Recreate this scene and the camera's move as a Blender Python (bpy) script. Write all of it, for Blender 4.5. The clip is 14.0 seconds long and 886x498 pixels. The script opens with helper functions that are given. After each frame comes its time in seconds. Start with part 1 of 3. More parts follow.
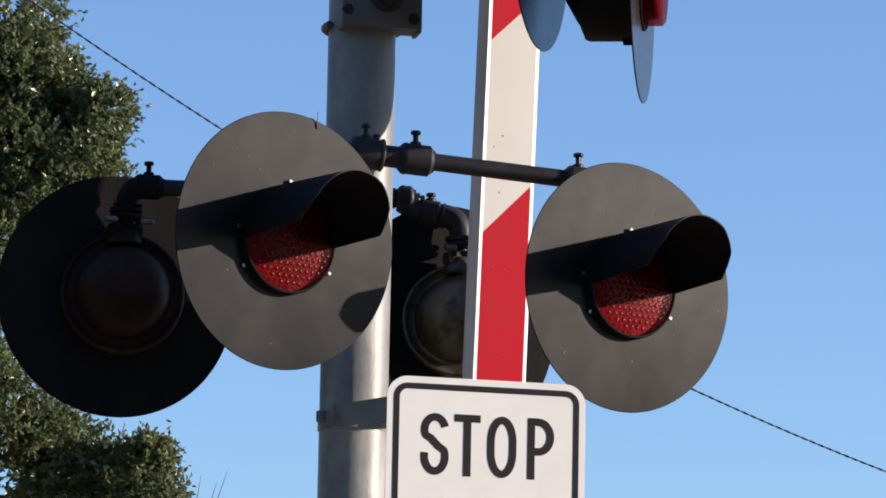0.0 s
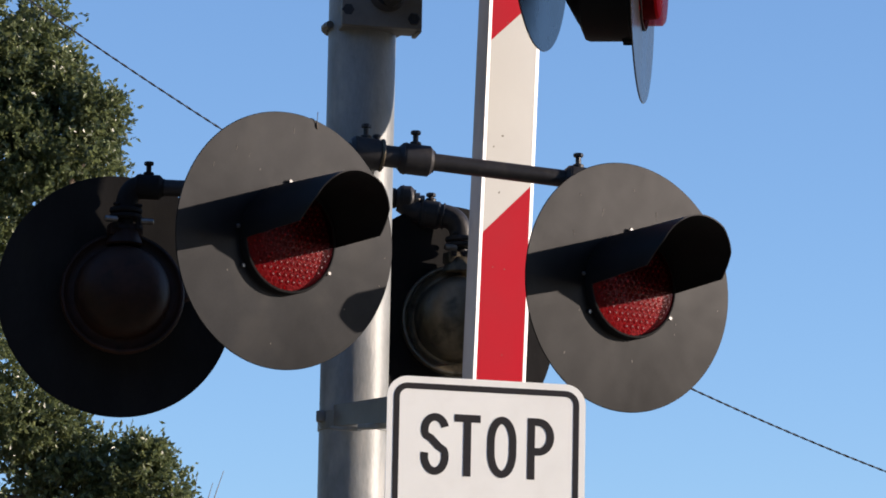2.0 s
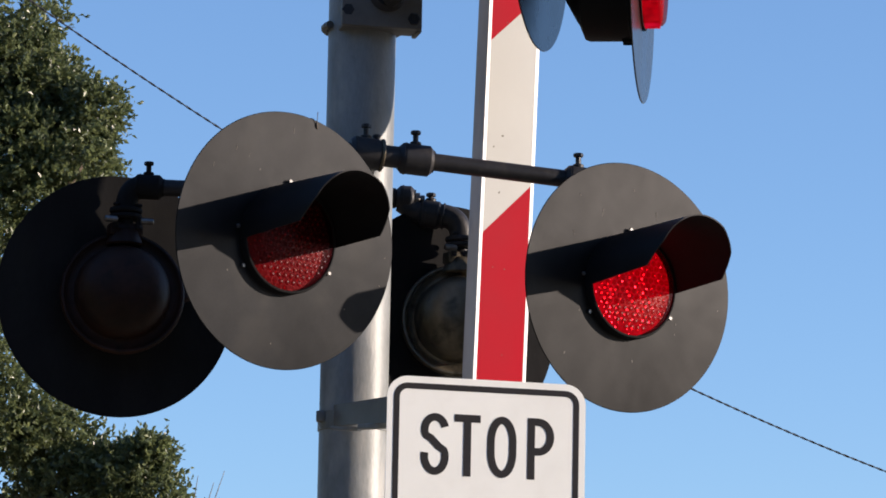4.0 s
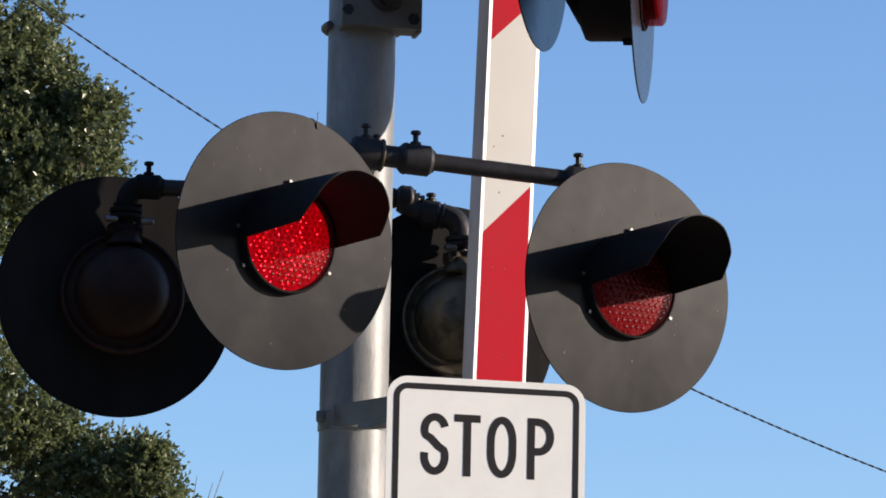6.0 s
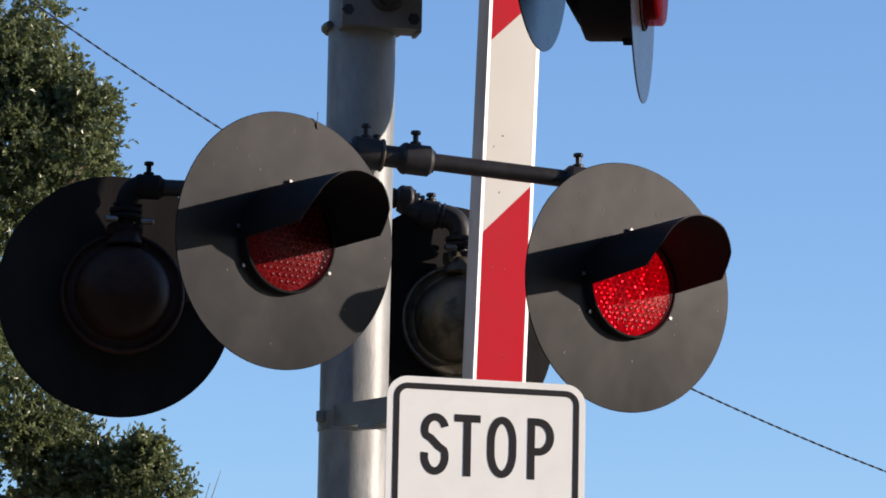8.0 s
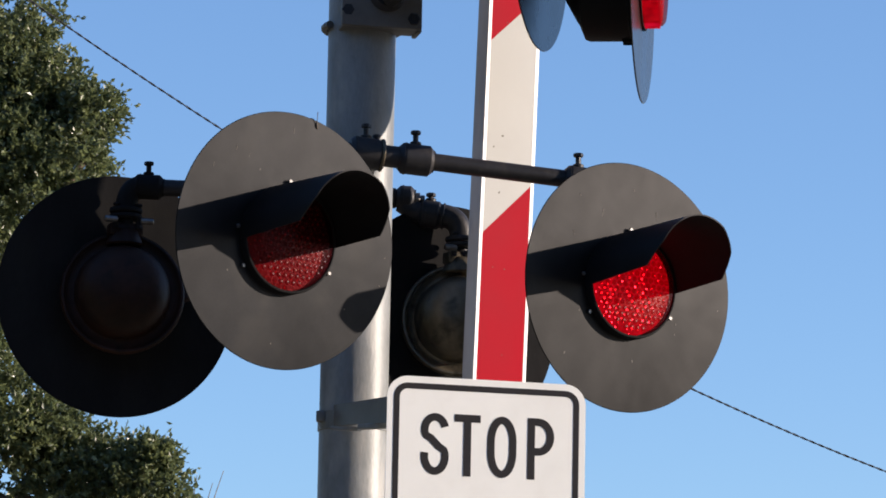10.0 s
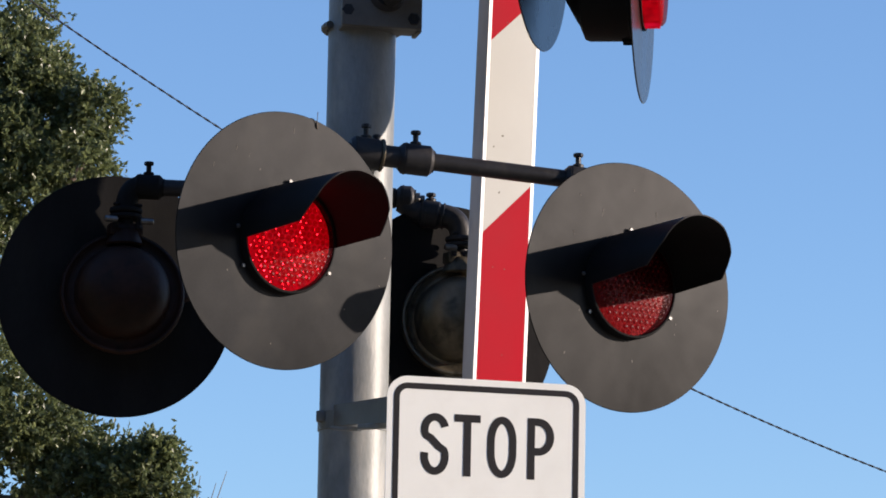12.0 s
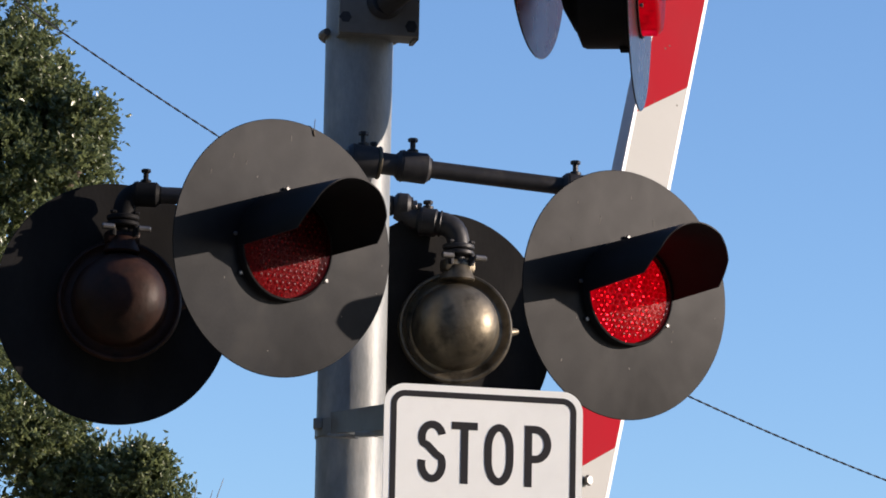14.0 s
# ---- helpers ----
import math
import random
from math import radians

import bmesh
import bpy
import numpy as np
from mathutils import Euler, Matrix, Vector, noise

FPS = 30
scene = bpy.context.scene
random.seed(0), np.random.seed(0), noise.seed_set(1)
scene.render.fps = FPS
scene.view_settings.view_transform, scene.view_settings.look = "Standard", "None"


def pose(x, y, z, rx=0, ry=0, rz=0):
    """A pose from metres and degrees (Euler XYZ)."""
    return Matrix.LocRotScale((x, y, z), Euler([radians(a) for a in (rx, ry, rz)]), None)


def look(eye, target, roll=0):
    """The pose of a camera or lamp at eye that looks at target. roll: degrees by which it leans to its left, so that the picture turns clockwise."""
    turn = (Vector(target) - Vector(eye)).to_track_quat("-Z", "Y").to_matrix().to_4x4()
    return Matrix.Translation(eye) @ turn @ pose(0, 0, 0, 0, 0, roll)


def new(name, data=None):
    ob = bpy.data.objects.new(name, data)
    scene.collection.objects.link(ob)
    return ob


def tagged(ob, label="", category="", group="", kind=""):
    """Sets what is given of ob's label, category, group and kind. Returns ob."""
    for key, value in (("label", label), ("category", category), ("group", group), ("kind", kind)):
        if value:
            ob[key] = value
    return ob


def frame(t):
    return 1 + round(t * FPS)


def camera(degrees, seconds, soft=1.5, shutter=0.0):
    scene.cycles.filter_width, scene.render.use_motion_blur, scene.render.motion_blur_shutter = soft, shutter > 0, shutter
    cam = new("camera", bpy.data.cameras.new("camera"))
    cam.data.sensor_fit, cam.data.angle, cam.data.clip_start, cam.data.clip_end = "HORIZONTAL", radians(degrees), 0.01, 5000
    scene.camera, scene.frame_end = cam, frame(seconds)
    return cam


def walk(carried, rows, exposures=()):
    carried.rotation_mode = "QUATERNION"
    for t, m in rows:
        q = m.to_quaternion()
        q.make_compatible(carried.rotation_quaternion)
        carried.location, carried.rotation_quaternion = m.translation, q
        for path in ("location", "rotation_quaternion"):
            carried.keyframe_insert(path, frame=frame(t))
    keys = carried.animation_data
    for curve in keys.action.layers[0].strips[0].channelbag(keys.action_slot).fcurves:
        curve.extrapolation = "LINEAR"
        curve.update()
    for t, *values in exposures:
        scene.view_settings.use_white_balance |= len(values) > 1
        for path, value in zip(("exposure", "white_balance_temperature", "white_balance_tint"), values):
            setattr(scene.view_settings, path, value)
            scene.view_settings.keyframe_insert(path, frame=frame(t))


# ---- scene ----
cam = camera(11.628, 14.0, 1.75)
EYE = (0.211, -10.685, 1.6)


def aim(right, down):
    """Pose of the camera, turned by small angles (degrees) to the right and down."""
    return pose(*EYE) @ pose(0, 0, 0, 0, 0, -right) @ pose(0, 0, 0, 100.0 - down) @ pose(0, 0, 0, 0, 0, 1.1)


walk(cam, [
    (0.0, aim(0, 0)), (13.4, aim(0, 0)), (13.5, aim(0.004, -0.004)), (13.7, aim(0.012, -0.018)), (13.8, aim(0.018, -0.033)),
    (13.9, aim(0.026, -0.068)), (14.0, aim(0.036, -0.099)),
], [(0.0, 0.56, 6700, 18.5), (14.0, 0.56, 6700, 18.5)])

# ---- light ----
SUN_SIDE, SUN_UP = 4.8, 13.6          # degrees: from the +x axis towards the camera, and over the horizon
su, sa = radians(SUN_UP), radians(SUN_SIDE)
sun_dir = Vector((math.cos(su) * math.cos(sa), -math.cos(su) * math.sin(sa), math.sin(su)))
sun = new("sun", bpy.data.lights.new("sun", "SUN"))
sun.data.energy, sun.data.angle, sun.data.color = 4.75, radians(0.5), (1.0, 0.9, 0.76)
sun.matrix_world = look(sun_dir * 60, (0, 0, 0))
world = bpy.data.worlds.new("sky")
scene.world = world
world.use_nodes = True
sky = world.node_tree.nodes.new("ShaderNodeTexSky")
sky.sky_type, sky.sun_disc = "NISHITA", False
sky.sun_elevation, sky.sun_rotation = su, radians(90 + SUN_SIDE)
sky.air_density, sky.dust_density, sky.ozone_density = 1.0, 0.6, 4.5
back = world.node_tree.nodes["Background"]
world.node_tree.links.new(sky.outputs[0], back.inputs[0])
back.inputs[1].default_value = 0.15
sky.altitude = 800


# ---- materials ----
def material(name, base, rough=0.5, metal=0.0, vary=0.25, scale=8.0, bump=0.1, fine=120.0, spec=0.5, stain=None, stain_amount=0.0, stretch=(1, 1, 1), patchy=0.0):
    """Principled surface with stains at a large scale, grain at a fine one and a little relief."""
    m = bpy.data.materials.new(name)
    m.use_nodes = True
    n, link = m.node_tree.nodes, m.node_tree.links.new
    b = n["Principled BSDF"]
    co = n.new("ShaderNodeTexCoord")
    mp = n.new("ShaderNodeMapping")
    mp.inputs["Scale"].default_value = stretch
    link(co.outputs["Object"], mp.inputs[0])
    big, small = n.new("ShaderNodeTexNoise"), n.new("ShaderNodeTexNoise")
    for tex, s, det in ((big, scale, 5), (small, fine, 3)):
        tex.inputs["Scale"].default_value, tex.inputs["Detail"].default_value = s, det
        link(mp.outputs[0], tex.inputs["Vector"])
    ramp = n.new("ShaderNodeMapRange")
    ramp.inputs["From Min"].default_value, ramp.inputs["From Max"].default_value = 0.3, 0.7
    ramp.inputs["To Min"].default_value, ramp.inputs["To Max"].default_value = 1 - vary, 1 + vary
    link(big.outputs[0], ramp.inputs[0])
    grain = n.new("ShaderNodeMapRange")
    grain.inputs["To Min"].default_value, grain.inputs["To Max"].default_value = 1 - vary * 0.6, 1 + vary * 0.6
    link(small.outputs[0], grain.inputs[0])
    mul = n.new("ShaderNodeMath")
    mul.operation = "MULTIPLY"
    link(ramp.outputs[0], mul.inputs[0]), link(grain.outputs[0], mul.inputs[1])
    col = n.new("ShaderNodeVectorMath")
    col.operation = "SCALE"
    col.inputs[0].default_value = base
    link(mul.outputs[0], col.inputs["Scale"])
    out = col.outputs[0]
    if stain:
        mask = n.new("ShaderNodeTexNoise")
        mask.inputs["Scale"].default_value, mask.inputs["Detail"].default_value = scale * 2.3, 8
        link(mp.outputs[0], mask.inputs["Vector"])
        cut = n.new("ShaderNodeMapRange")
        cut.inputs["From Min"].default_value, cut.inputs["From Max"].default_value = 0.52, 0.72
        cut.inputs["To Max"].default_value = stain_amount
        link(mask.outputs[0], cut.inputs[0])
        mix = n.new("ShaderNodeMix")
        mix.data_type = "RGBA"
        link(cut.outputs[0], mix.inputs["Factor"]), link(out, mix.inputs["A"])
        mix.inputs["B"].default_value = (*stain, 1)
        out = mix.outputs["Result"]
    link(out, b.inputs["Base Color"])
    b.inputs["Metallic"].default_value = metal
    b.inputs["Specular IOR Level"].default_value = spec
    if patchy:
        grime, rub = n.new("ShaderNodeTexNoise"), n.new("ShaderNodeTexNoise")
        for tex, s, det in ((grime, 4.5, 6), (rub, 38.0, 4)):
            tex.inputs["Scale"].default_value, tex.inputs["Detail"].default_value = s, det
            tex.inputs["Roughness"].default_value = 0.62
            link(mp.outputs[0], tex.inputs["Vector"])
        both = n.new("ShaderNodeMath")
        both.operation = "MULTIPLY_ADD"
        both.inputs[1].default_value = 0.35
        link(rub.outputs[0], both.inputs[0]), link(grime.outputs[0], both.inputs[2])
        sheen = n.new("ShaderNodeMapRange")
        sheen.inputs["From Min"].default_value, sheen.inputs["From Max"].default_value = 0.45, 0.9
        sheen.inputs["To Min"].default_value, sheen.inputs["To Max"].default_value = spec * (1 - patchy), spec * (1 + patchy)
        link(both.outputs[0], sheen.inputs[0]), link(sheen.outputs[0], b.inputs["Specular IOR Level"])
    rr = n.new("ShaderNodeMapRange")
    rr.inputs["To Min"].default_value, rr.inputs["To Max"].default_value = max(0.02, rough - 0.1), min(1, rough + 0.1)
    link(big.outputs[0], rr.inputs[0]), link(rr.outputs[0], b.inputs["Roughness"])
    if bump:
        bp = n.new("ShaderNodeBump")
        bp.inputs["Strength"].default_value, bp.inputs["Distance"].default_value = bump, 0.004
        link(small.outputs[0], bp.inputs["Height"]), link(bp.outputs[0], b.inputs["Normal"])
    return m


PLATE = material("weathered_black_plate", (0.0080, 0.0086, 0.0098), 0.42, 0, 0.5, 3.2, 0.0, 160, 0.103, (0.023, 0.022, 0.02), 0.8, (1, 1, 0.9), 0.24)
# Plate of the lamp at the arm's end, darker in base and stains.
DARKER_PLATE = material("darker_black_plate", (0.0066, 0.0064, 0.0064), 0.42, 0, 0.45, 3.6, 0.0, 160, 0.106, (0.0165, 0.0155, 0.014), 0.7, (1, 1, 0.9), 0.24)
ENAMEL = material("smooth_black_enamel", (0.012, 0.012, 0.012), 0.27, 0, 0.1, 5, 0.0, 160, 0.5)
# Plate backs, rougher and less glossy than the fronts.
BACK = material("matt_black_back", (0.0135, 0.0132, 0.0132), 0.75, 0, 0.35, 6, 0.1, 140, 0.05, (0.020, 0.019, 0.0175), 0.6, (1, 1, 0.4))
HOOD = material("black_visor_paint", (0.0115, 0.0115, 0.0125), 0.5, 0, 0.25, 12, 0.05, 140, 0.09)
BLACK = material("black_paint", (0.0125, 0.0125, 0.013), 0.6, 0, 0.25, 12, 0.08, 140, 0.06)
IRON = material("painted_iron", (0.019, 0.019, 0.021), 0.5, 0, 0.35, 14, 0.1, 120, 0.3, (0.06, 0.052, 0.045), 0.4)
RUBBED = material("rubbed_brassy_casting", (0.16, 0.136, 0.098), 0.46, 0.8, 0.35, 9, 0.25, 60, 0.4, (0.03, 0.027, 0.022), 0.85)
RUSTY = material("rust_brown_casting", (0.025, 0.0112, 0.0075), 0.5, 0.1, 0.5, 9, 0.25, 60, 0.16, (0.010, 0.008, 0.007), 0.75)
GALV = material("galvanised_steel", (0.235, 0.248, 0.245), 0.5, 0.1, 0.3, 9, 0.15, 150, 0.4, (0.40, 0.39, 0.36), 0.6, (1, 1, 0.4))
# Galvanised steel with shade put into a darker grey.
SHADE_GALV = material("shade_dark_galvanised", (0.125, 0.126, 0.122), 0.55, 0.1, 0.2, 8, 0.15, 60, 0.4)
BRIGHT = material("bright_screw_steel", (0.17, 0.165, 0.158), 0.45, 1.0, 0.15, 40, 0.05)
WHITE = material("white_sheeting", (0.86, 0.86, 0.80), 0.5, 0, 0.03, 6, 0.03, 300, 0.4, (0.6, 0.56, 0.5), 0.12)
EDGE = material("bright_white_edge", (0.8, 0.8, 0.79), 0.4, 0, 0.03, 10, 0.0)
ALU = material("bare_aluminium_side", (0.5, 0.5, 0.52), 0.45, 0.12, 0.12, 6, 0.05, 90, 0.5, None, 0, (1, 1, 0.2))
RED = material("red_sheeting", (0.275, 0.0045, 0.012), 0.6, 0, 0.05, 5, 0.02, 300, 0.03)
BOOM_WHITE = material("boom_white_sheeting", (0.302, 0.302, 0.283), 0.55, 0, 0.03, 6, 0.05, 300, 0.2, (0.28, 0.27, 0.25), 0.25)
INK = material("black_sign_print", (0.016, 0.0145, 0.0155), 0.6, 0, 0.12, 20, 0.0, 120, 0.25)
SPECK = material("dead_insect_dark", (0.07, 0.055, 0.04), 0.8, 0, 0.2, 60, 0.0)
PALE = material("pale_droppings", (0.11, 0.1, 0.085), 0.8, 0, 0.2, 60, 0.0)
CABLE = material("dark_cable", (0.03, 0.03, 0.032), 0.6, 0, 0.3, 30, 0.1)
BARK = material("grey_bark", (0.16, 0.12, 0.09), 0.85, 0, 0.4, 5, 0.6, 40)
TWIG = material("bare_twig", (0.2, 0.17, 0.14), 0.8, 0, 0.3, 20, 0.2)
# Ground is out of view; its pale base bounces fill light upwards.
SOIL = material("dry_ground", (0.3, 0.255, 0.18), 0.95, 0, 0.4, 0.25, 0.5, 9, 0.2, (0.12, 0.12, 0.06), 0.5)


def leaf_material():
    m = bpy.data.materials.new("glossy_leaf")
    m.use_nodes = True
    n, link = m.node_tree.nodes, m.node_tree.links.new
    b = n["Principled BSDF"]
    geo = n.new("ShaderNodeNewGeometry")
    ramp = n.new("ShaderNodeValToRGB")
    e = ramp.color_ramp.elements
    e[0].position, e[0].color = 0.0, (0.088, 0.112, 0.051, 1)
    e[1].position, e[1].color = 1.0, (0.240, 0.272, 0.110, 1)
    mid = e.new(0.6)
    mid.color = (0.130, 0.160, 0.068, 1)
    link(geo.outputs["Random Per Island"], ramp.inputs[0])
    link(ramp.outputs[0], b.inputs["Base Color"])
    b.inputs["Roughness"].default_value = 0.32
    b.inputs["Specular IOR Level"].default_value = 0.6
    tr = n.new("ShaderNodeBsdfTranslucent")
    link(ramp.outputs[0], tr.inputs[0])
    mix = n.new("ShaderNodeMixShader")
    mix.inputs[0].default_value = 0.46
    link(b.outputs[0], mix.inputs[1]), link(tr.outputs[0], mix.inputs[2])
    link(mix.outputs[0], n["Material Output"].inputs[0])
    return m


LEAF = leaf_material()


def lens_material():
    """Clear red moulded cover: mostly see-through, with a gloss and a little haze."""
    m = bpy.data.materials.new("clear_red_lens")
    m.use_nodes = True
    n, link = m.node_tree.nodes, m.node_tree.links.new
    b = n["Principled BSDF"]
    b.inputs["Base Color"].default_value = (0.06, 0.004, 0.007, 1)
    b.inputs["Roughness"].default_value = 0.3
    b.inputs["Specular IOR Level"].default_value = 0.22
    tr = n.new("ShaderNodeBsdfTransparent")
    tr.inputs[0].default_value = (1.0, 0.3, 0.32, 1)
    haze = n.new("ShaderNodeTexNoise")
    haze.inputs["Scale"].default_value, haze.inputs["Detail"].default_value = 30, 4
    rr = n.new("ShaderNodeMapRange")
    rr.inputs["To Min"].default_value, rr.inputs["To Max"].default_value = 0.6, 0.78
    link(haze.outputs[0], rr.inputs[0])
    mix = n.new("ShaderNodeMixShader")
    link(rr.outputs[0], mix.inputs[0])
    link(b.outputs[0], mix.inputs[1]), link(tr.outputs[0], mix.inputs[2])
    link(mix.outputs[0], n["Material Output"].inputs[0])
    return m


LENS = lens_material()


def glow_material(name, colour, low, high):
    """Light-emitting diodes, each a little brighter or dimmer than its neighbours."""
    m = bpy.data.materials.new(name)
    m.use_nodes = True
    n, link = m.node_tree.nodes, m.node_tree.links.new
    geo = n.new("ShaderNodeNewGeometry")
    co = n.new("ShaderNodeTexCoord")
    tex = n.new("ShaderNodeTexNoise")
    tex.inputs["Scale"].default_value = 45.0
    link(co.outputs["Object"], tex.inputs["Vector"])
    add = n.new("ShaderNodeMath")
    add.operation = "MULTIPLY"
    link(geo.outputs["Random Per Island"], add.inputs[0]), link(tex.outputs[0], add.inputs[1])
    ramp = n.new("ShaderNodeMapRange")
    ramp.inputs["From Min"].default_value, ramp.inputs["From Max"].default_value = 0.12, 0.55
    ramp.inputs["To Min"].default_value, ramp.inputs["To Max"].default_value = low, high
    link(add.outputs[0], ramp.inputs[0])
    em = n.new("ShaderNodeEmission")
    em.inputs[0].default_value = (*colour, 1)
    link(ramp.outputs[0], em.inputs[1])
    link(em.outputs[0], n["Material Output"].inputs[0])
    return m


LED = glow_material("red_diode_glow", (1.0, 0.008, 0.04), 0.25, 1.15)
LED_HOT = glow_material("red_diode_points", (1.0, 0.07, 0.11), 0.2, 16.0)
LED_DARK = material("dark_red_board", (0.02, 0.002, 0.0035), 0.4, 0, 0.3, 40, 0.2, 200, 0.4)
LENS_CORE = material("dim_red_core", (0.11, 0.006, 0.011), 0.35, 0, 0.3, 40, 0.1, 200, 0.3)
LED_CAP = material("dark_red_diode_cap", (0.4, 0.02, 0.035), 0.2, 0, 0.2, 60, 0.0, 200, 0.6)


# ---- mesh helpers ----
def mesh_of(bm, name, mats, smooth=True, angle=35):
    me = bpy.data.meshes.new(name)
    bmesh.ops.recalc_face_normals(bm, faces=bm.faces)
    if smooth:
        lim = radians(angle)
        for f in bm.faces:
            f.smooth = True
        for e in bm.edges:
            if len(e.link_faces) == 2 and e.calc_face_angle(0) > lim:
                e.smooth = False
    bm.to_mesh(me)
    bm.free()
    for m in mats if isinstance(mats, (list, tuple)) else (mats,):
        me.materials.append(m)
    return me


def part(name, bm, mats, parent=None, label="", at=None):
    ob = new(name, mesh_of(bm, name, mats))
    if parent:
        ob.parent = parent
    if at is not None:
        ob.matrix_basis = at
    return tagged(ob, label)


def root(name, m, label, category, group="", kind=""):
    ob = new(name)
    ob.empty_display_size = 0.1
    ob.matrix_basis = m
    return tagged(ob, label, category, group, kind)


def lathe(profile, steps=48, bm=None, m=None, arc=(0, 360)):
    """Turn (radius, along) pairs round the local y axis (y is 'along')."""
    bm = bm or bmesh.new()
    m = m or Matrix()
    full = abs(arc[1] - arc[0]) >= 360
    rings = []
    for k in range(steps if full else steps + 1):
        a = radians(arc[0] + (arc[1] - arc[0]) * k / steps)
        rings.append([bm.verts.new(m @ Vector((r * math.cos(a), y, r * math.sin(a)))) for r, y in profile])
    for k in range(steps):
        p, q = rings[k], rings[(k + 1) % len(rings)]
        for i in range(len(profile) - 1):
            bm.faces.new((p[i], p[i + 1], q[i + 1], q[i]))
    bmesh.ops.remove_doubles(bm, verts=bm.verts, dist=1e-5)
    return bm


def rod(bm, a, b, r, r2=None, steps=20, bevel=0.0):
    """Solid round bar from a to b, ends rounded by bevel."""
    a, b = Vector(a), Vector(b)
    r2 = r if r2 is None else r2
    d = b - a
    m = Matrix.Translation(a) @ d.to_track_quat("Y", "Z").to_matrix().to_4x4()
    n = d.length
    c = min(bevel, n / 3, r * 0.8)
    if c:
        prof = [(0, 0), (r - c, 0), (r, c), (r2, n - c), (r2 - c, n), (0, n)]
    else:
        prof = [(0, 0), (r, 0), (r2, n), (0, n)]
    sub = lathe(prof, steps, None, m)
    tmp = bpy.data.meshes.new("tmp")
    sub.to_mesh(tmp)
    sub.free()
    bm.from_mesh(tmp)
    bpy.data.meshes.remove(tmp)
    return bm


def block(bm, size, m=None, bevel=0.003):
    sub = bmesh.new()
    bmesh.ops.create_cube(sub, size=1.0, matrix=(m or Matrix()) @ Matrix.Diagonal((*size, 1)))
    if bevel:
        bmesh.ops.bevel(sub, geom=list(sub.edges), offset=bevel, segments=2, affect="EDGES", profile=0.5)
    tmp = bpy.data.meshes.new("tmp")
    sub.to_mesh(tmp)
    sub.free()
    bm.from_mesh(tmp)
    bpy.data.meshes.remove(tmp)
    return bm


def pipe(points, r, steps=16):
    """A tube along a smooth chain of points."""
    bm = bmesh.new()
    pts = [Vector(p) for p in points]
    rings = []
    for i, p in enumerate(pts):
        d = (pts[min(i + 1, len(pts) - 1)] - pts[max(i - 1, 0)]).normalized()
        q = d.to_track_quat("Y", "Z").to_matrix()
        rr = r[i] if isinstance(r, (list, tuple)) else r
        rings.append([bm.verts.new(p + q @ Vector((rr * math.cos(2 * math.pi * k / steps), 0, rr * math.sin(2 * math.pi * k / steps)))) for k in range(steps)])
    for p, q in zip(rings, rings[1:]):
        for k in range(steps):
            bm.faces.new((p[k], p[(k + 1) % steps], q[(k + 1) % steps], q[k]))
    bm.faces.new(rings[0]), bm.faces.new(rings[-1])
    return bm


def hexbolt(bm, at, axis, r, h, shank=0.0):
    """Hexagon head on a shank; axis points away from the surface."""
    at, axis = Vector(at), Vector(axis).normalized()
    if shank:
        rod(bm, at, at + axis * shank, r * 0.55, steps=10)
    rod(bm, at + axis * shank, at + axis * (shank + h), r, steps=6, bevel=r * 0.15)
    return bm


# ---- ground ----
def ground():
    bm = bmesh.new()
    bmesh.ops.create_grid(bm, x_segments=40, y_segments=40, size=1500)
    tagged(part("ground", bm, SOIL, None, "dry earth with patches of grass"), category="ground", kind="structure")


# ---- signal lamp ----
def plate_y(z, bow=0.009):
    """Front of the plate, bowed a little from top to bottom, at a height z from its middle."""
    return -0.0032 - bow * (0.299 ** 2 - z * z) / 0.075


def disc_mesh(bow):
    """Round background plate, slightly bowed, with a hole for the lamp; faces local -y."""
    radii = [0.120 + 0.179 * k / 8 for k in range(9)] + [0.3032, 0.3036]
    prof = [(r, 0.0) for r in radii] + [(0.3045, 0.0008), (0.305, 0.002), (0.3045, 0.0032)]
    prof += [(r, 0.004) for r in reversed(radii)] + [(0.120, 0.0)]
    bm = lathe(prof, 96)
    for v in bm.verts:
        v.co.y += plate_y(v.co.z, bow)
    bmesh.ops.recalc_face_normals(bm, faces=bm.faces)
    for f in bm.faces:
        f.material_index = 1 if f.normal.y > 0.3 else 0
    return bm


HOOD_ANGLES = (-3, 0, 30, 60, 90, 120, 150, 165, 180, 188)
HOOD_REACH = (0.196, 0.200, 0.262, 0.292, 0.303, 0.303, 0.288, 0.258, 0.222, 0.206)


